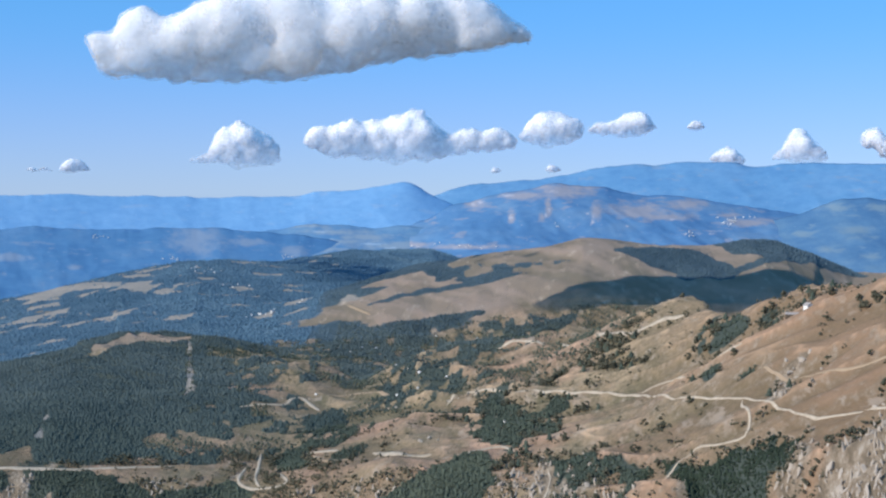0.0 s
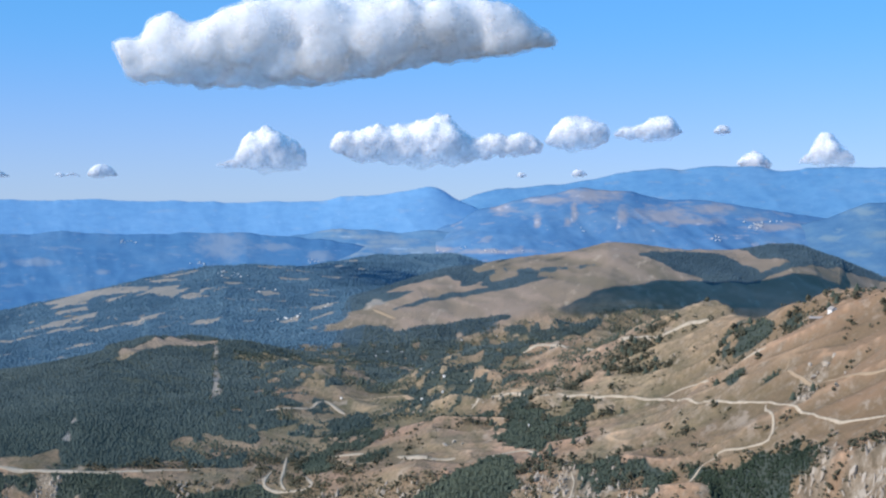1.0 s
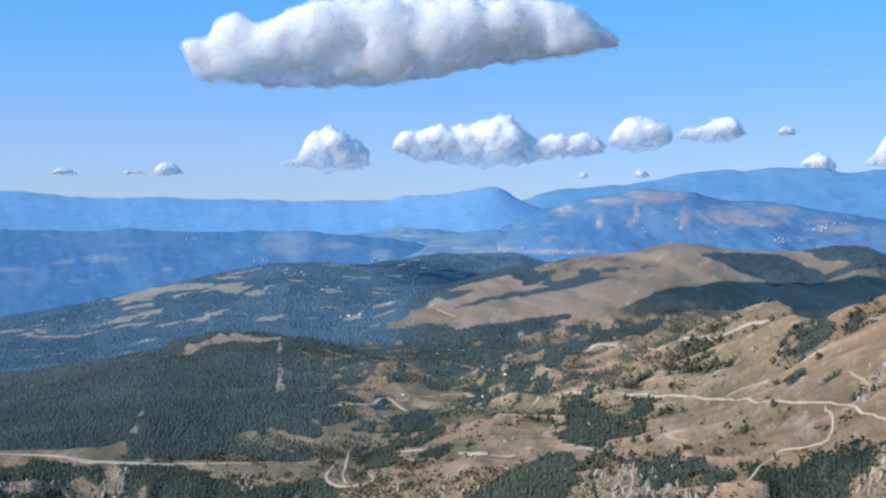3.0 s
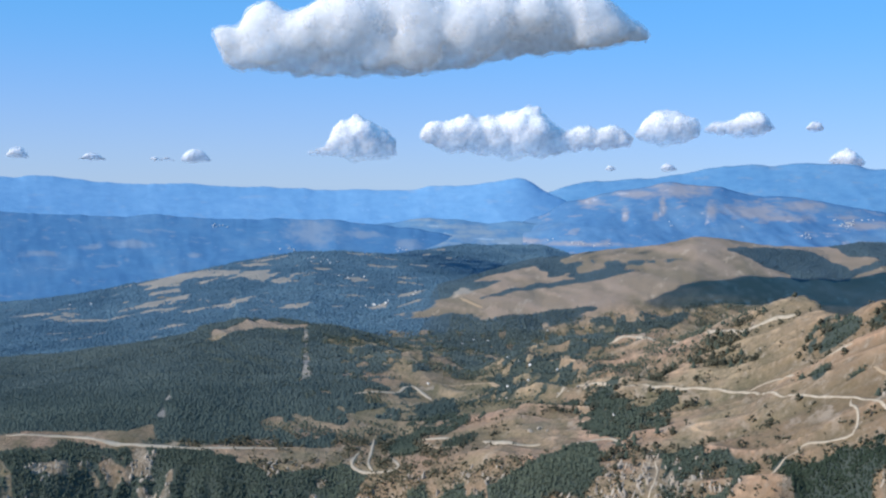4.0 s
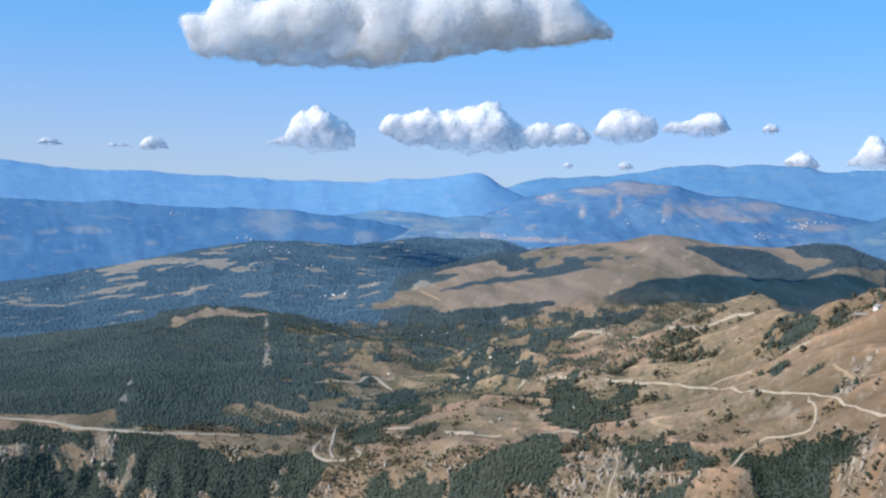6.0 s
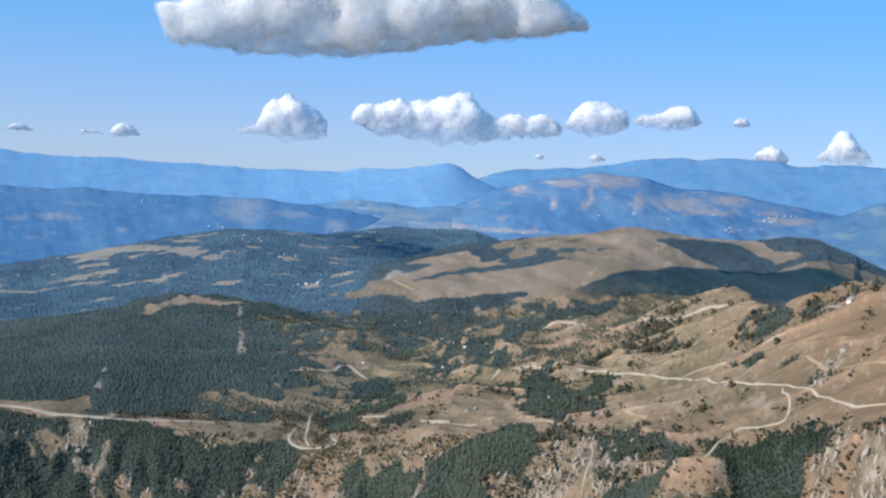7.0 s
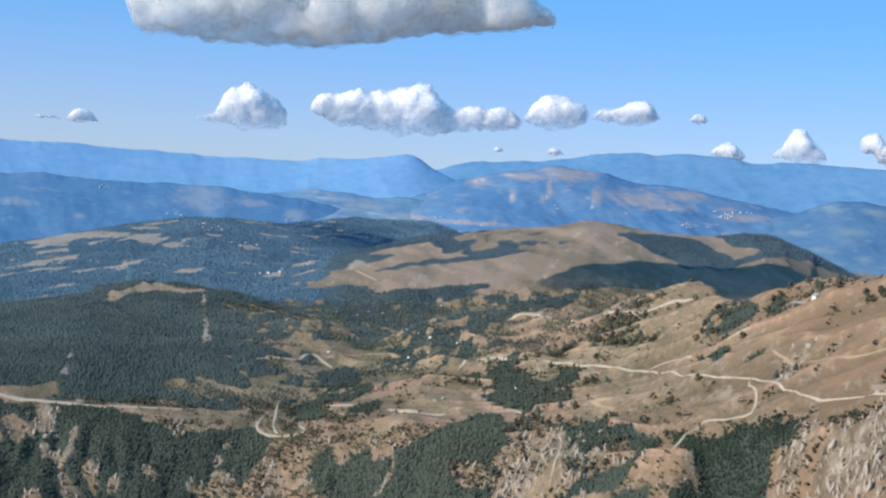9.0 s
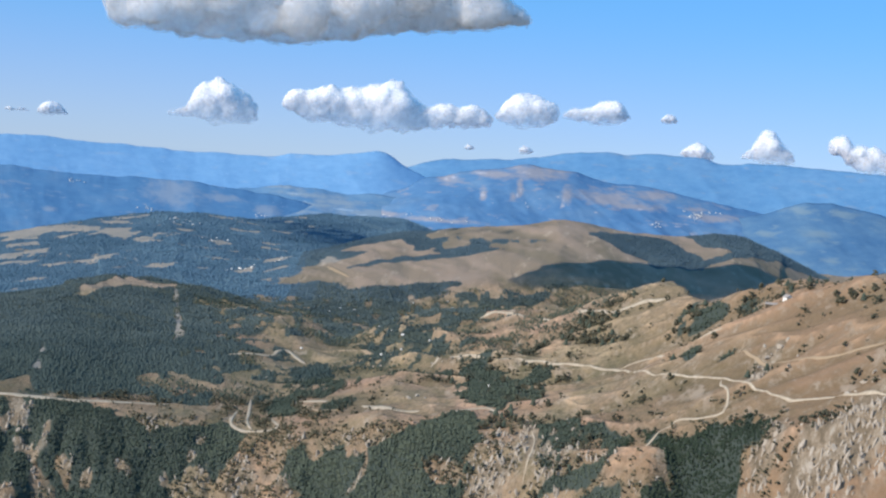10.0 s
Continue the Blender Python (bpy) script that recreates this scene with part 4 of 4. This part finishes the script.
        ("road_high", "pale dirt track high on the slope", HIGH_TRACK, 1.2),
        ("road_crest", "pale dirt track along the crest", CREST_TRACK, 3.4),
        ("road_far", "faint dirt track on the bare hill", FAR_TRACK, 5.0),
        ("road_valley", "faint pale track in the valley", VALLEY_TRACK, 3.6),
        ("road_west_slope", "short pale track on the slope", WEST_SLOPE_TRACK, 4.0)]):
    track(name, label, points, width, 300 + k, EARTH if "faint" in label or "high" in label else GRAVEL)


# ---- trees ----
# knoll, hill and ridge needles grow bluer with distance: haze painted into their colour
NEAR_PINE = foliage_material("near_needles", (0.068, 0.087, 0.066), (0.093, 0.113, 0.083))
PINE = foliage_material("hazed_pine_needles", (0.077, 0.106, 0.106), (0.101, 0.132, 0.128), (0.90, 0.89, 0.80))
HAZED_RIDGE_PINE = foliage_material("hazed_ridge_needles", (0.076, 0.149, 0.208), (0.110, 0.189, 0.252))
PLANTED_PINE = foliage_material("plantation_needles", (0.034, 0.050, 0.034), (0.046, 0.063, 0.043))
HAZED_HILL_PINE = foliage_material("hazed_hill_needles", (0.072, 0.114, 0.142), (0.094, 0.140, 0.168))
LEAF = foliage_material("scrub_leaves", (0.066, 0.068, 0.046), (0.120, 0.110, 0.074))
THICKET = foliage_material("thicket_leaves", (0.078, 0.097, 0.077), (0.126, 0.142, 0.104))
BARK = bark_material()


def conifer(rng, tiers, sides):
    """A ragged spruce of height 1: tapered stem and drooping whorls."""
    v, f = [], []
    for k in range(tiers):
        z0 = 0.10 + 0.80 * k / tiers
        r = (0.36 * (1 - k / tiers) ** 0.8 + 0.05) * rng.uniform(0.85, 1.15)
        tip = min(1.0, z0 + 0.85 / tiers + 0.18)
        base = len(v)
        turn = rng.uniform(0, 6)
        for s in range(sides):
            a = turn + 2 * math.pi * s / sides
            q = r * (1.15 if s % 2 else 0.7) * rng.uniform(0.85, 1.15)
            v.append((q * math.cos(a), q * math.sin(a), z0 - (0.05 if s % 2 else -0.02)))
        v.append((rng.normal(0, 0.01), rng.normal(0, 0.01), tip))
        for s in range(sides):
            f.append((base + s, base + (s + 1) % sides, base + sides))
    return np.array(v), np.array(f)


def clumps(rng, count, level=1):
    """A broad crown of height 1 from many small leaf clumps."""
    sv, sf = (ico(1) if level else (np.array([(1, 0, 0), (-1, 0, 0), (0, 1, 0), (0, -1, 0), (0, 0, 1), (0, 0, -1)], float),
                                    np.array([(0, 2, 4), (2, 1, 4), (1, 3, 4), (3, 0, 4), (2, 0, 5), (1, 2, 5), (3, 1, 5), (0, 3, 5)])))
    v, f, at = [], [], 0
    for k in range(count):
        a, h = rng.uniform(0, 6.28), rng.uniform(0.18, 0.88)
        reach = 0.36 * math.sin(math.pi * min(1, h * 0.9 + 0.08)) * rng.uniform(0.3, 1.1)
        s = rng.uniform(0.10, 0.19) * (1.5 if count < 6 else 1.0)
        q = sv * (s * rng.uniform(0.7, 1.3, (len(sv), 1))) * (1, 1, 0.8)
        v.append(q + (reach * math.cos(a), reach * math.sin(a), h))
        f.append(sf + at)
        at += len(sv)
    return np.concatenate(v), np.concatenate(f)


def stem(rng, height, limbs):
    v, f = [], []

    def tube(p, q, r0, r1, n=5):
        p, q = np.array(p, float), np.array(q, float)
        w = (q - p) / np.linalg.norm(q - p)
        s = np.cross(w, (0.3, 0.9, 0.1))
        s = s / np.linalg.norm(s)
        t = np.cross(w, s)
        b = len(v)
        for c, r in ((p, r0), (q, r1)):
            for k in range(n):
                a = 2 * math.pi * k / n
                v.append(c + r * (math.cos(a) * s + math.sin(a) * t))
        for k in range(n):
            f.append((b + k, b + (k + 1) % n, b + n + (k + 1) % n))
            f.append((b + k, b + n + (k + 1) % n, b + n + k))

    tube((0, 0, -0.08), (0.01, 0, height), 0.035, 0.012)
    for k in range(limbs):
        a, h = rng.uniform(0, 6.28), rng.uniform(0.25, 0.8) * height
        tube((0, 0, h), (0.25 * math.cos(a), 0.25 * math.sin(a), h + 0.16), 0.014, 0.004, 4)
    return np.array(v), np.array(f)


def grove(name, label, xs, ys, heights, protos, mat, seed, smooth=True, breadth=1.0):
    """Many trees joined into one mesh."""
    rng = np.random.default_rng(seed)
    zs = land(xs, ys)
    turn = rng.uniform(0, 6.28, len(xs))
    wide = rng.uniform(0.85, 1.3, len(xs)) * breadth
    pick = rng.integers(0, len(protos), len(xs))
    vs, fs, at = [], [], 0
    for k, (pv, pf) in enumerate(protos):
        i = np.where(pick == k)[0]
        if not len(i):
            continue
        c, s = np.cos(turn[i])[:, None], np.sin(turn[i])[:, None]
        h = heights[i][:, None]
        w = h * wide[i][:, None]
        x = (pv[None, :, 0] * c - pv[None, :, 1] * s) * w + xs[i][:, None]
        y = (pv[None, :, 0] * s + pv[None, :, 1] * c) * w + ys[i][:, None]
        z = pv[None, :, 2] * h + zs[i][:, None] - 0.3
        vs.append(np.stack([x, y, z], -1).reshape(-1, 3))
        fs.append((pf[None] + (np.arange(len(i)) * len(pv))[:, None, None]).reshape(-1, 3) + at)
        at += len(i) * len(pv)
    ob = mesh_object(name, np.concatenate(vs), np.concatenate(fs), mat, smooth)
    return tagged(ob, label, "forest", kind="stuff")


def spread(x0, x1, y0, y1, step, seed):
    """A jittered grid of places within the fan that the lens sweeps."""
    rng = np.random.default_rng(seed)
    x, y = np.meshgrid(np.arange(x0, x1, step), np.arange(y0, y1, step))
    x = (x + rng.uniform(-0.5, 0.5, x.shape) * step).ravel()
    y = (y + rng.uniform(-0.5, 0.5, y.shape) * step).ravel()
    turn = np.degrees(np.arctan2(x - 10, y + 60))
    keep = (turn > -23.5) & (turn < 21)
    return x[keep], y[keep], rng


rng = np.random.default_rng(7)
PINES = [conifer(rng, 3, 6) for k in range(4)] + [clumps(rng, 4, 0) for k in range(3)]
PINES_FAR = [conifer(rng, 1, 5) for k in range(4)] + [clumps(rng, 2, 0)]
KNOLL_PINES = [conifer(rng, 2, 5) for k in range(4)] + [clumps(rng, 2, 0)]
SCRUB_FAR = [clumps(rng, 2, 0) for k in range(5)]
SCRUB = [clumps(rng, 3, 0) for k in range(6)]


def off_tracks(x, y, gap):
    keep = np.ones(len(x), bool)
    for line in (MAIN_ROAD, HAIRPIN, HAIRPIN_SPUR, MIDDLE_TRACK, UPPER_MIDDLE_TRACK, LOWER_MIDDLE_TRACK, EAST_MIDDLE_TRACK, GULLY_TRACK, SLANT_BANK, VALLEY_BEND, LONG_TRACK, BRANCH_TRACK, HIGH_TRACK, CREST_TRACK, FAR_TRACK, VALLEY_TRACK, WEST_SLOPE_TRACK):
        d, h, s = along([(px, py, 0) for px, py in smooth_line(line, 8.0)], x, y)
        keep &= d > gap
    return keep


def forest(name, label, area, step, tall, protos, mat, seed, bar=0.5):
    x, y, rg = spread(*area, step, seed)
    w = woods(x, y)
    ok = (w > bar + rg.uniform(-0.25, 0.25, len(x))) & off_tracks(x, y, 4.0)
    if name == "ridge_forest":
        ok &= ~((x > -190) & (y < 2420))
    x, y = x[ok], y[ok]
    h = tall * rg.uniform(0.65, 1.25, len(x))
    return grove(name, label, x, y, h, protos, mat, seed, True, 1.5 if y.min() > 1260 else 1.05)


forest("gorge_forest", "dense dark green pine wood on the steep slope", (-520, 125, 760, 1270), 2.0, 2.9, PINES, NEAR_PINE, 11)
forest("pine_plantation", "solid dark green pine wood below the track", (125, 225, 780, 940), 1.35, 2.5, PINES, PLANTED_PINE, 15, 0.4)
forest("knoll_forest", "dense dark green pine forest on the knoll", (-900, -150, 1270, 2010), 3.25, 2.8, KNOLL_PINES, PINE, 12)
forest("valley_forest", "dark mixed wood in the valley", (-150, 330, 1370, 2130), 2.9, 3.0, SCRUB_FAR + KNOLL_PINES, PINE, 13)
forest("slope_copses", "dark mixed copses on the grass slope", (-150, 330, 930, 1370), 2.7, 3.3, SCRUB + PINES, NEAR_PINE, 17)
forest("hill_forest", "dark woods on the flank of the bare hill", (-190, 760, 2040, 2420), 3.1, 2.2, PINES_FAR, HAZED_HILL_PINE, 16)
forest("ridge_forest", "far dark woods over the long ridge", (-1500, 750, 2010, 3420), 5.4, 3.1, PINES_FAR, HAZED_RIDGE_PINE, 14)


# scattered bushes and trees on the grass
def scattered():
    x, y, rg = spread(-330, 360, 790, 2050, 3.2, 21)
    z = land(x, y)
    w = woods(x, y)
    belt = np.clip(0.30 + 0.9 * fractal(x, y, 70, 3, 91), 0, 1)
    high = np.clip((x - 150) / 90, 0, 1) * np.clip((1400 - y) / 200, 0, 1)
    below = np.clip((np.interp(x, EDGE_X, EDGE_Y) + 25 - y) / 30, 0, 1)
    chance = 0.45 * np.interp(y, [1000, 1210, 1340], [0.7, 1.1, 2.6]) * belt * (1 - 0.6 * high) + 0.95 * below * np.clip(0.65 + fractal(x, y, 24, 3, 93), 0, 1) + 0.6 * np.clip(w * 2, 0, 0.7) + 0.9 * below * (x > 180)
    brink = np.exp(-((y - np.interp(x, EDGE_X, EDGE_Y) - 5) / 38) ** 2) * (x < 125)
    chance = chance * np.where(y > 1300, 0.52, 0.8) + 0.08 * brink + 0.12 * within(BUSHY_SLOPE, x, y, 25) + 0.1 * any_within([ROCKY_SPUR, SCRUBBY_BRINK], x, y, 10)
    chance = chance * (1 - 0.85 * any_within([OPEN_GRASS, WEST_GRASS, KNOB_GRASS], x, y, 15))
    coarse, fine_one = ribs(x, y)
    rows_of = np.clip((fine_one - 0.1) * 5, 0.08, 1.7)
    ok = (rg.uniform(0, 1, len(x)) < chance * rows_of) & (w < 0.5) & off_tracks(x, y, 4.0)
    return x[ok], y[ok], rg


sx, sy, rg = scattered()
sh = 4.5 * rg.uniform(0.4, 1.25, len(sx)) * np.where(sy < np.interp(sx, EDGE_X, EDGE_Y) + 30, 1.1, np.where(sy < 1300, 1.2, 1.0))
near = (sy > 900) & (sy < 1300) & (sx > -20)
order = np.argsort(np.where(near, -sh, 10))[:300]
lone = np.zeros(len(sx), bool)
lone[order] = True
for name, label, some, protos, seed in (("scrub", "scattered dark green bushes on dry grass", ~lone & (sy < 1300), SCRUB, 22),
                                        ("valley_scrub", "dark thickets and bushes in the valley", ~lone & (sy >= 1300), SCRUB_FAR, 23)):
    grove(name, label, sx[some], sy[some], sh[some], protos, LEAF if name == "scrub" else THICKET, seed)

kinds = []
for k in range(6):
    rk = np.random.default_rng(40 + k)
    tree = new("tree")
    if k < 2:
        cv, cf = conifer(rk, 7, 11)
        tv, tf = stem(rk, 0.8, 0)
        label, mat = "small dark green pine on dry grass", NEAR_PINE
    else:
        cv, cf = clumps(rk, 18, 1)
        tv, tf = stem(rk, 0.6, 5)
        label, mat = "small round dark green tree on dry grass", LEAF
    for name, v, f, mt in (("trunk", tv, tf, BARK), ("crown", cv, cf, mat)):
        mesh_object(name, v, f, mt, False).parent = tree
    tagged(tree, label, "tree", group="trees on the grass slope")
    kinds.append(tree)
used = set()
for i in np.where(lone)[0]:
    k = int(rg.integers(0, 6))
    h = float(sh[i])
    m = Matrix.LocRotScale((sx[i], sy[i], float(land(sx[i], sy[i])) - 0.05), Euler((0, 0, rg.uniform(0, 6.28))), None)
    if k not in used:
        used.add(k)
        kinds[k].matrix_basis = m @ Matrix.Scale(h, 4)
    else:
        t = copy_thing(kinds[k], m)
        t.scale = (h * rg.uniform(0.9, 1.2), h * rg.uniform(0.9, 1.2), h)


# ---- pale rock outcrops ----
STONE = plain_material("limestone", (0.30, 0.245, 0.188), (0.52, 0.45, 0.375), 0.35)


def rubble():
    """Small broken rock all over the steep ground, joined."""
    x, y, rg = spread(-470, 330, 740, 1240, 2.3, 63)
    front = np.interp(x, EDGE_X, EDGE_Y) + 4 - y
    chance = (0.2 + 0.34 * (x > 185)) * np.clip(front / 15, 0, 1) * np.clip(0.5 + 1.2 * fractal(x, y, 22, 3, 95), 0, 1) + (0.1 + 0.15 * (x > 130)) * patches(ROCKS + RIBS_WEST, x, y, 0.3) + 0.22 * within(ROCKY_SPUR, x, y, 8)
    ok = (rg.uniform(0, 1, len(x)) < chance) & (woods(x, y) < 0.45) & off_tracks(x, y, 4.0)
    x, y = x[ok], y[ok]
    sv, sf = ico(1)
    shapes = []
    for k in range(6):
        v = sv * rg.uniform(0.55, 1.2, (len(sv), 1)) * (0.42, 0.34, 1.5) + sv[:, 2:] * (0.35, 0.2, 0)
        shapes.append((v, sf))
    ob = grove("rubble", "broken pale limestone on the steep slope", x, y, rg.uniform(1.0, 3.6, len(x)), shapes, STONE, 64, False)
    return tagged(ob, "", "rocks")


rubble()


def outcrop(seed):
    """A craggy block of size 1, split by upright joints."""
    sv, sf = ico(3)
    rk = np.random.default_rng(seed)
    v = sv.copy()
    for k in range(9):
        d = rk.normal(0, 1, 3) * (1, 1, 0.55)
        d = d / np.linalg.norm(d)
        over = v @ d - rk.uniform(0.45, 0.75)
        v = v - np.clip(over, 0, None)[:, None] * d
    v = v * (1 + 0.10 * fractal(v[:, 0] * 3 + v[:, 2], v[:, 1] * 3, 1.0, 3, seed))[:, None]
    return mesh_data("rock_outcrop", v * (0.55, 0.5, 0.8), sf, STONE, False)


BLOCKS = [outcrop(500 + k) for k in range(7)]
rx, ry, rr = spread(-470, 330, 740, 1260, 5.0, 61)
stony = patches(ROCKS + RIBS_WEST, rx, ry, 0.3)
drop_off = np.clip((np.interp(rx, EDGE_X, EDGE_Y) + 5 - ry) / 20, 0, 1)
pick = rr.uniform(0, 1, len(rx)) < 0.35 * stony + (0.08 + 0.5 * (rx > 185)) * drop_off * (woods(rx, ry) < 0.4)
pick &= off_tracks(rx, ry, 5.0) & ~((ry > 900) & (rx > 195))
rx, ry = rx[pick], ry[pick]
keep = rr.permutation(len(rx))[:290]
rx, ry = rx[keep], ry[keep]
for px, py in zip(rx, ry):
    ob = new("rock_outcrop", BLOCKS[int(rr.integers(0, 7))])
    s = float(rr.uniform(1.6, 5.0))
    ob.matrix_basis = Matrix.LocRotScale((px, py, float(land(px, py)) - 0.05 * s), Euler((rr.normal(0.35, 0.25), rr.normal(0, 0.25), rr.uniform(0, 6.28))), Vector((s * rr.uniform(0.7, 1.2), s * rr.uniform(0.7, 1.2), s * rr.uniform(0.7, 1.3))))
    tagged(ob, "pale grey limestone crag on the steep slope", "rock", group="crags on the slope")


# loose pale stones that lie on the grass
for px, py in [(-60, 1398), (-52, 1398), (-45, 1395), (-18, 1169), (-11, 1177), (-4, 1165), (5, 1343), (14, 1335), (23, 1328), (31, 1320), (-164, 1394), (-156, 1391), (-242, 1223), (-242, 1214), (43, 1204), (215, 926), (221, 929), (223, 929), (221, 942), (228, 928), (225, 891), (234, 902), (239, 806), (242, 801), (250, 812), (257, 815), (209, 906)]:
    ob = new("stone_heap", BLOCKS[int(rr.integers(0, 7))])
    s = float(rr.uniform(2.2, 4.4))
    ob.matrix_basis = Matrix.LocRotScale((px, py, float(land(px, py)) + 0.1 * s), Euler((0, 0, rr.uniform(0, 6.28))), Vector((s * 1.5, s * 0.9, s * 0.5)))
    tagged(ob, "low heap of pale stones on dry grass", "rock", group="stones on the grass")


# ---- houses ----
LIME = plain_material("limewash", (0.70, 0.68, 0.63), (0.82, 0.80, 0.76), 0.6)
TIN = plain_material("weathered_roof", (0.30, 0.27, 0.25), (0.42, 0.37, 0.33), 0.5)
DARK_WOOD = plain_material("dark_boards", (0.07, 0.055, 0.04), (0.14, 0.11, 0.08), 0.8)
PANE = plain_material("dark_pane", (0.03, 0.035, 0.045), (0.06, 0.065, 0.08), 0.5)


def part(name, bm, mat, parent, label=""):
    me = bpy.data.meshes.new(name)
    bm.to_mesh(me)
    bm.free()
    me.materials.append(mat)
    ob = new(name, me)
    ob.parent = parent
    return tagged(ob, label)


def box(x0, x1, y0, y1, z0, z1, bm=None):
    bm = bm or bmesh.new()
    m = Matrix.LocRotScale(((x0 + x1) / 2, (y0 + y1) / 2, (z0 + z1) / 2), None, (x1 - x0, y1 - y0, z1 - z0))
    bmesh.ops.create_cube(bm, size=1, matrix=m)
    return bm


def house(width, length, eaves, ridge, wall, roof, label, group):
    """A gabled house; the gable looks towards -y, its floor lies at 0."""
    root = new("house")
    bm = bmesh.new()
    w, d = width / 2, length / 2
    rings = []
    for y in (-d, d):
        rings.append([bm.verts.new(p) for p in ((-w, y, -1.5), (w, y, -1.5), (w, y, eaves), (0, y, ridge), (-w, y, eaves))])
    bm.faces.new(rings[0])
    bm.faces.new(rings[1][::-1])
    for k in range(5):
        bm.faces.new((rings[0][k], rings[1][k], rings[1][(k + 1) % 5], rings[0][(k + 1) % 5]))
    bmesh.ops.recalc_face_normals(bm, faces=bm.faces)
    part("wall", bm, wall, root)
    over, thick = 0.35, 0.18
    rise = (ridge - eaves) / w
    for s in (-1, 1):
        bm = bmesh.new()
        outer = [(0, ridge + 0.03), (s * (w + over), eaves - over * rise + 0.03)]
        ring = [bm.verts.new((x, y, z + t)) for t in (0, thick) for y in (-d - over, d + over) for x, z in outer]
        bm.faces.new((ring[0], ring[1], ring[3], ring[2]))
        bm.faces.new((ring[4], ring[6], ring[7], ring[5]))
        for i, j in ((0, 1), (1, 3), (3, 2), (2, 0)):
            bm.faces.new((ring[i], ring[i + 4], ring[j + 4], ring[j]))
        bmesh.ops.recalc_face_normals(bm, faces=bm.faces)
        part("roof", bm, roof, root)
    part("door", box(-0.45, 0.45, -d - 0.06, -d + 0.02, 0, min(2.0, eaves - 0.1)), DARK_WOOD, root)
    for x in (-w * 0.62, w * 0.62):
        part("window", box(x - 0.35, x + 0.35, -d - 0.05, -d + 0.02, 0.9, min(1.9, eaves - 0.15)), PANE, root)
    return tagged(root, label, "house", group=group)


def stand(ob, x, y, z, turn, size=1.0):
    ob.matrix_basis = Matrix.LocRotScale((x, y, z), Euler((0, 0, radians(turn))), Vector((size, size, size)))
    return ob


cottage = house(4.6, 6.5, 2.2, 4.0, LIME, TIN, "small white gabled hut high on the grass slope", "")
stand(cottage, 251, 1005, float(land(251, 1005)) + 0.2, 12)
shed = house(4.0, 9.0, 1.9, 3.0, DARK_WOOD, TIN, "low dark wooden shed beside the white hut", "")
stand(shed, 241.5, 1012, float(land(241.5, 1012)) + 0.2, 70)

# far villages on the slopes beyond
PALE_TILE = plain_material("pale_roof", (0.58, 0.55, 0.52), (0.72, 0.69, 0.66), 0.5)
far_house = house(8.0, 12.0, 4.5, 6.6, LIME, PALE_TILE, "small white house with a pale gabled roof", "far village houses")
rv = np.random.default_rng(77)


def village(backdrop, places, first):
    co = np.empty(len(backdrop.data.vertices) * 3, np.float32)
    backdrop.data.vertices.foreach_get("co", co)
    co = co.reshape(-1, 3)
    turn = np.degrees(np.arctan2(co[:, 0], co[:, 1]))
    rise = np.degrees(np.arctan2(co[:, 2] - 300, np.hypot(co[:, 0], co[:, 1])))
    for u, v, a, c, count in places:
        for k in range(count):
            (pb, pe), = seen((u + rv.normal(0, a), v + rv.normal(0, c)))
            i = int(np.argmin((turn - pb) ** 2 + (rise - pe) ** 2))
            x, y, z = (float(q) for q in co[i])
            size = float(rv.uniform(0.2, 0.34))
            if first:
                ob, first = far_house, False
            else:
                ob = copy_thing(far_house, Matrix.Identity(4))
            stand(ob, x, y, z + 0.6, float(rv.uniform(-60, 60)), size)


village(MASSIF_RANGE, [(1292, 391, 11, 5, 26), (1222, 416, 4, 4, 10), (1330, 384, 8, 2, 4), (720, 436, 40, 3, 8), (985, 398, 4, 3, 3), (850, 437, 30, 2, 6)], True)
village(WEST_RANGE, [(177, 416, 6, 1.3, 8), (305, 457, 7, 1.3, 8), (505, 455, 9, 1.5, 6)], False)
for u0, (px, py, n) in enumerate([(-480, 2905, 5), (-455, 2850, 5), (-360, 2655, 4), (-290, 2290, 6), (-250, 2300, 5), (-880, 2700, 4)]):
    for k in range(n):
        x, y = px + float(rv.normal(0, 18)), py + float(rv.normal(0, 14))
        stand(copy_thing(far_house, Matrix.Identity(4)), x, y, float(land(x, y)) + 0.3, float(rv.uniform(-60, 60)), float(rv.uniform(0.22, 0.36)))

# farmhouses in the valley
for x, y in [(-111, 2002), (-73, 1898), (-25, 1459), (4, 1461), (47, 2001), (-45, 1441), (51, 1192), (-51, 1583), (-36, 1524), (-24, 1502), (-102, 1907), (-133, 1530), (-124, 1964), (-91, 1990), (40, 2024), (-9, 2030)]:
    stand(copy_thing(far_house, Matrix.Identity(4)), x, y, float(land(x, y)) + 0.4, float(rv.uniform(-70, 70)), float(rv.uniform(0.18, 0.30)))
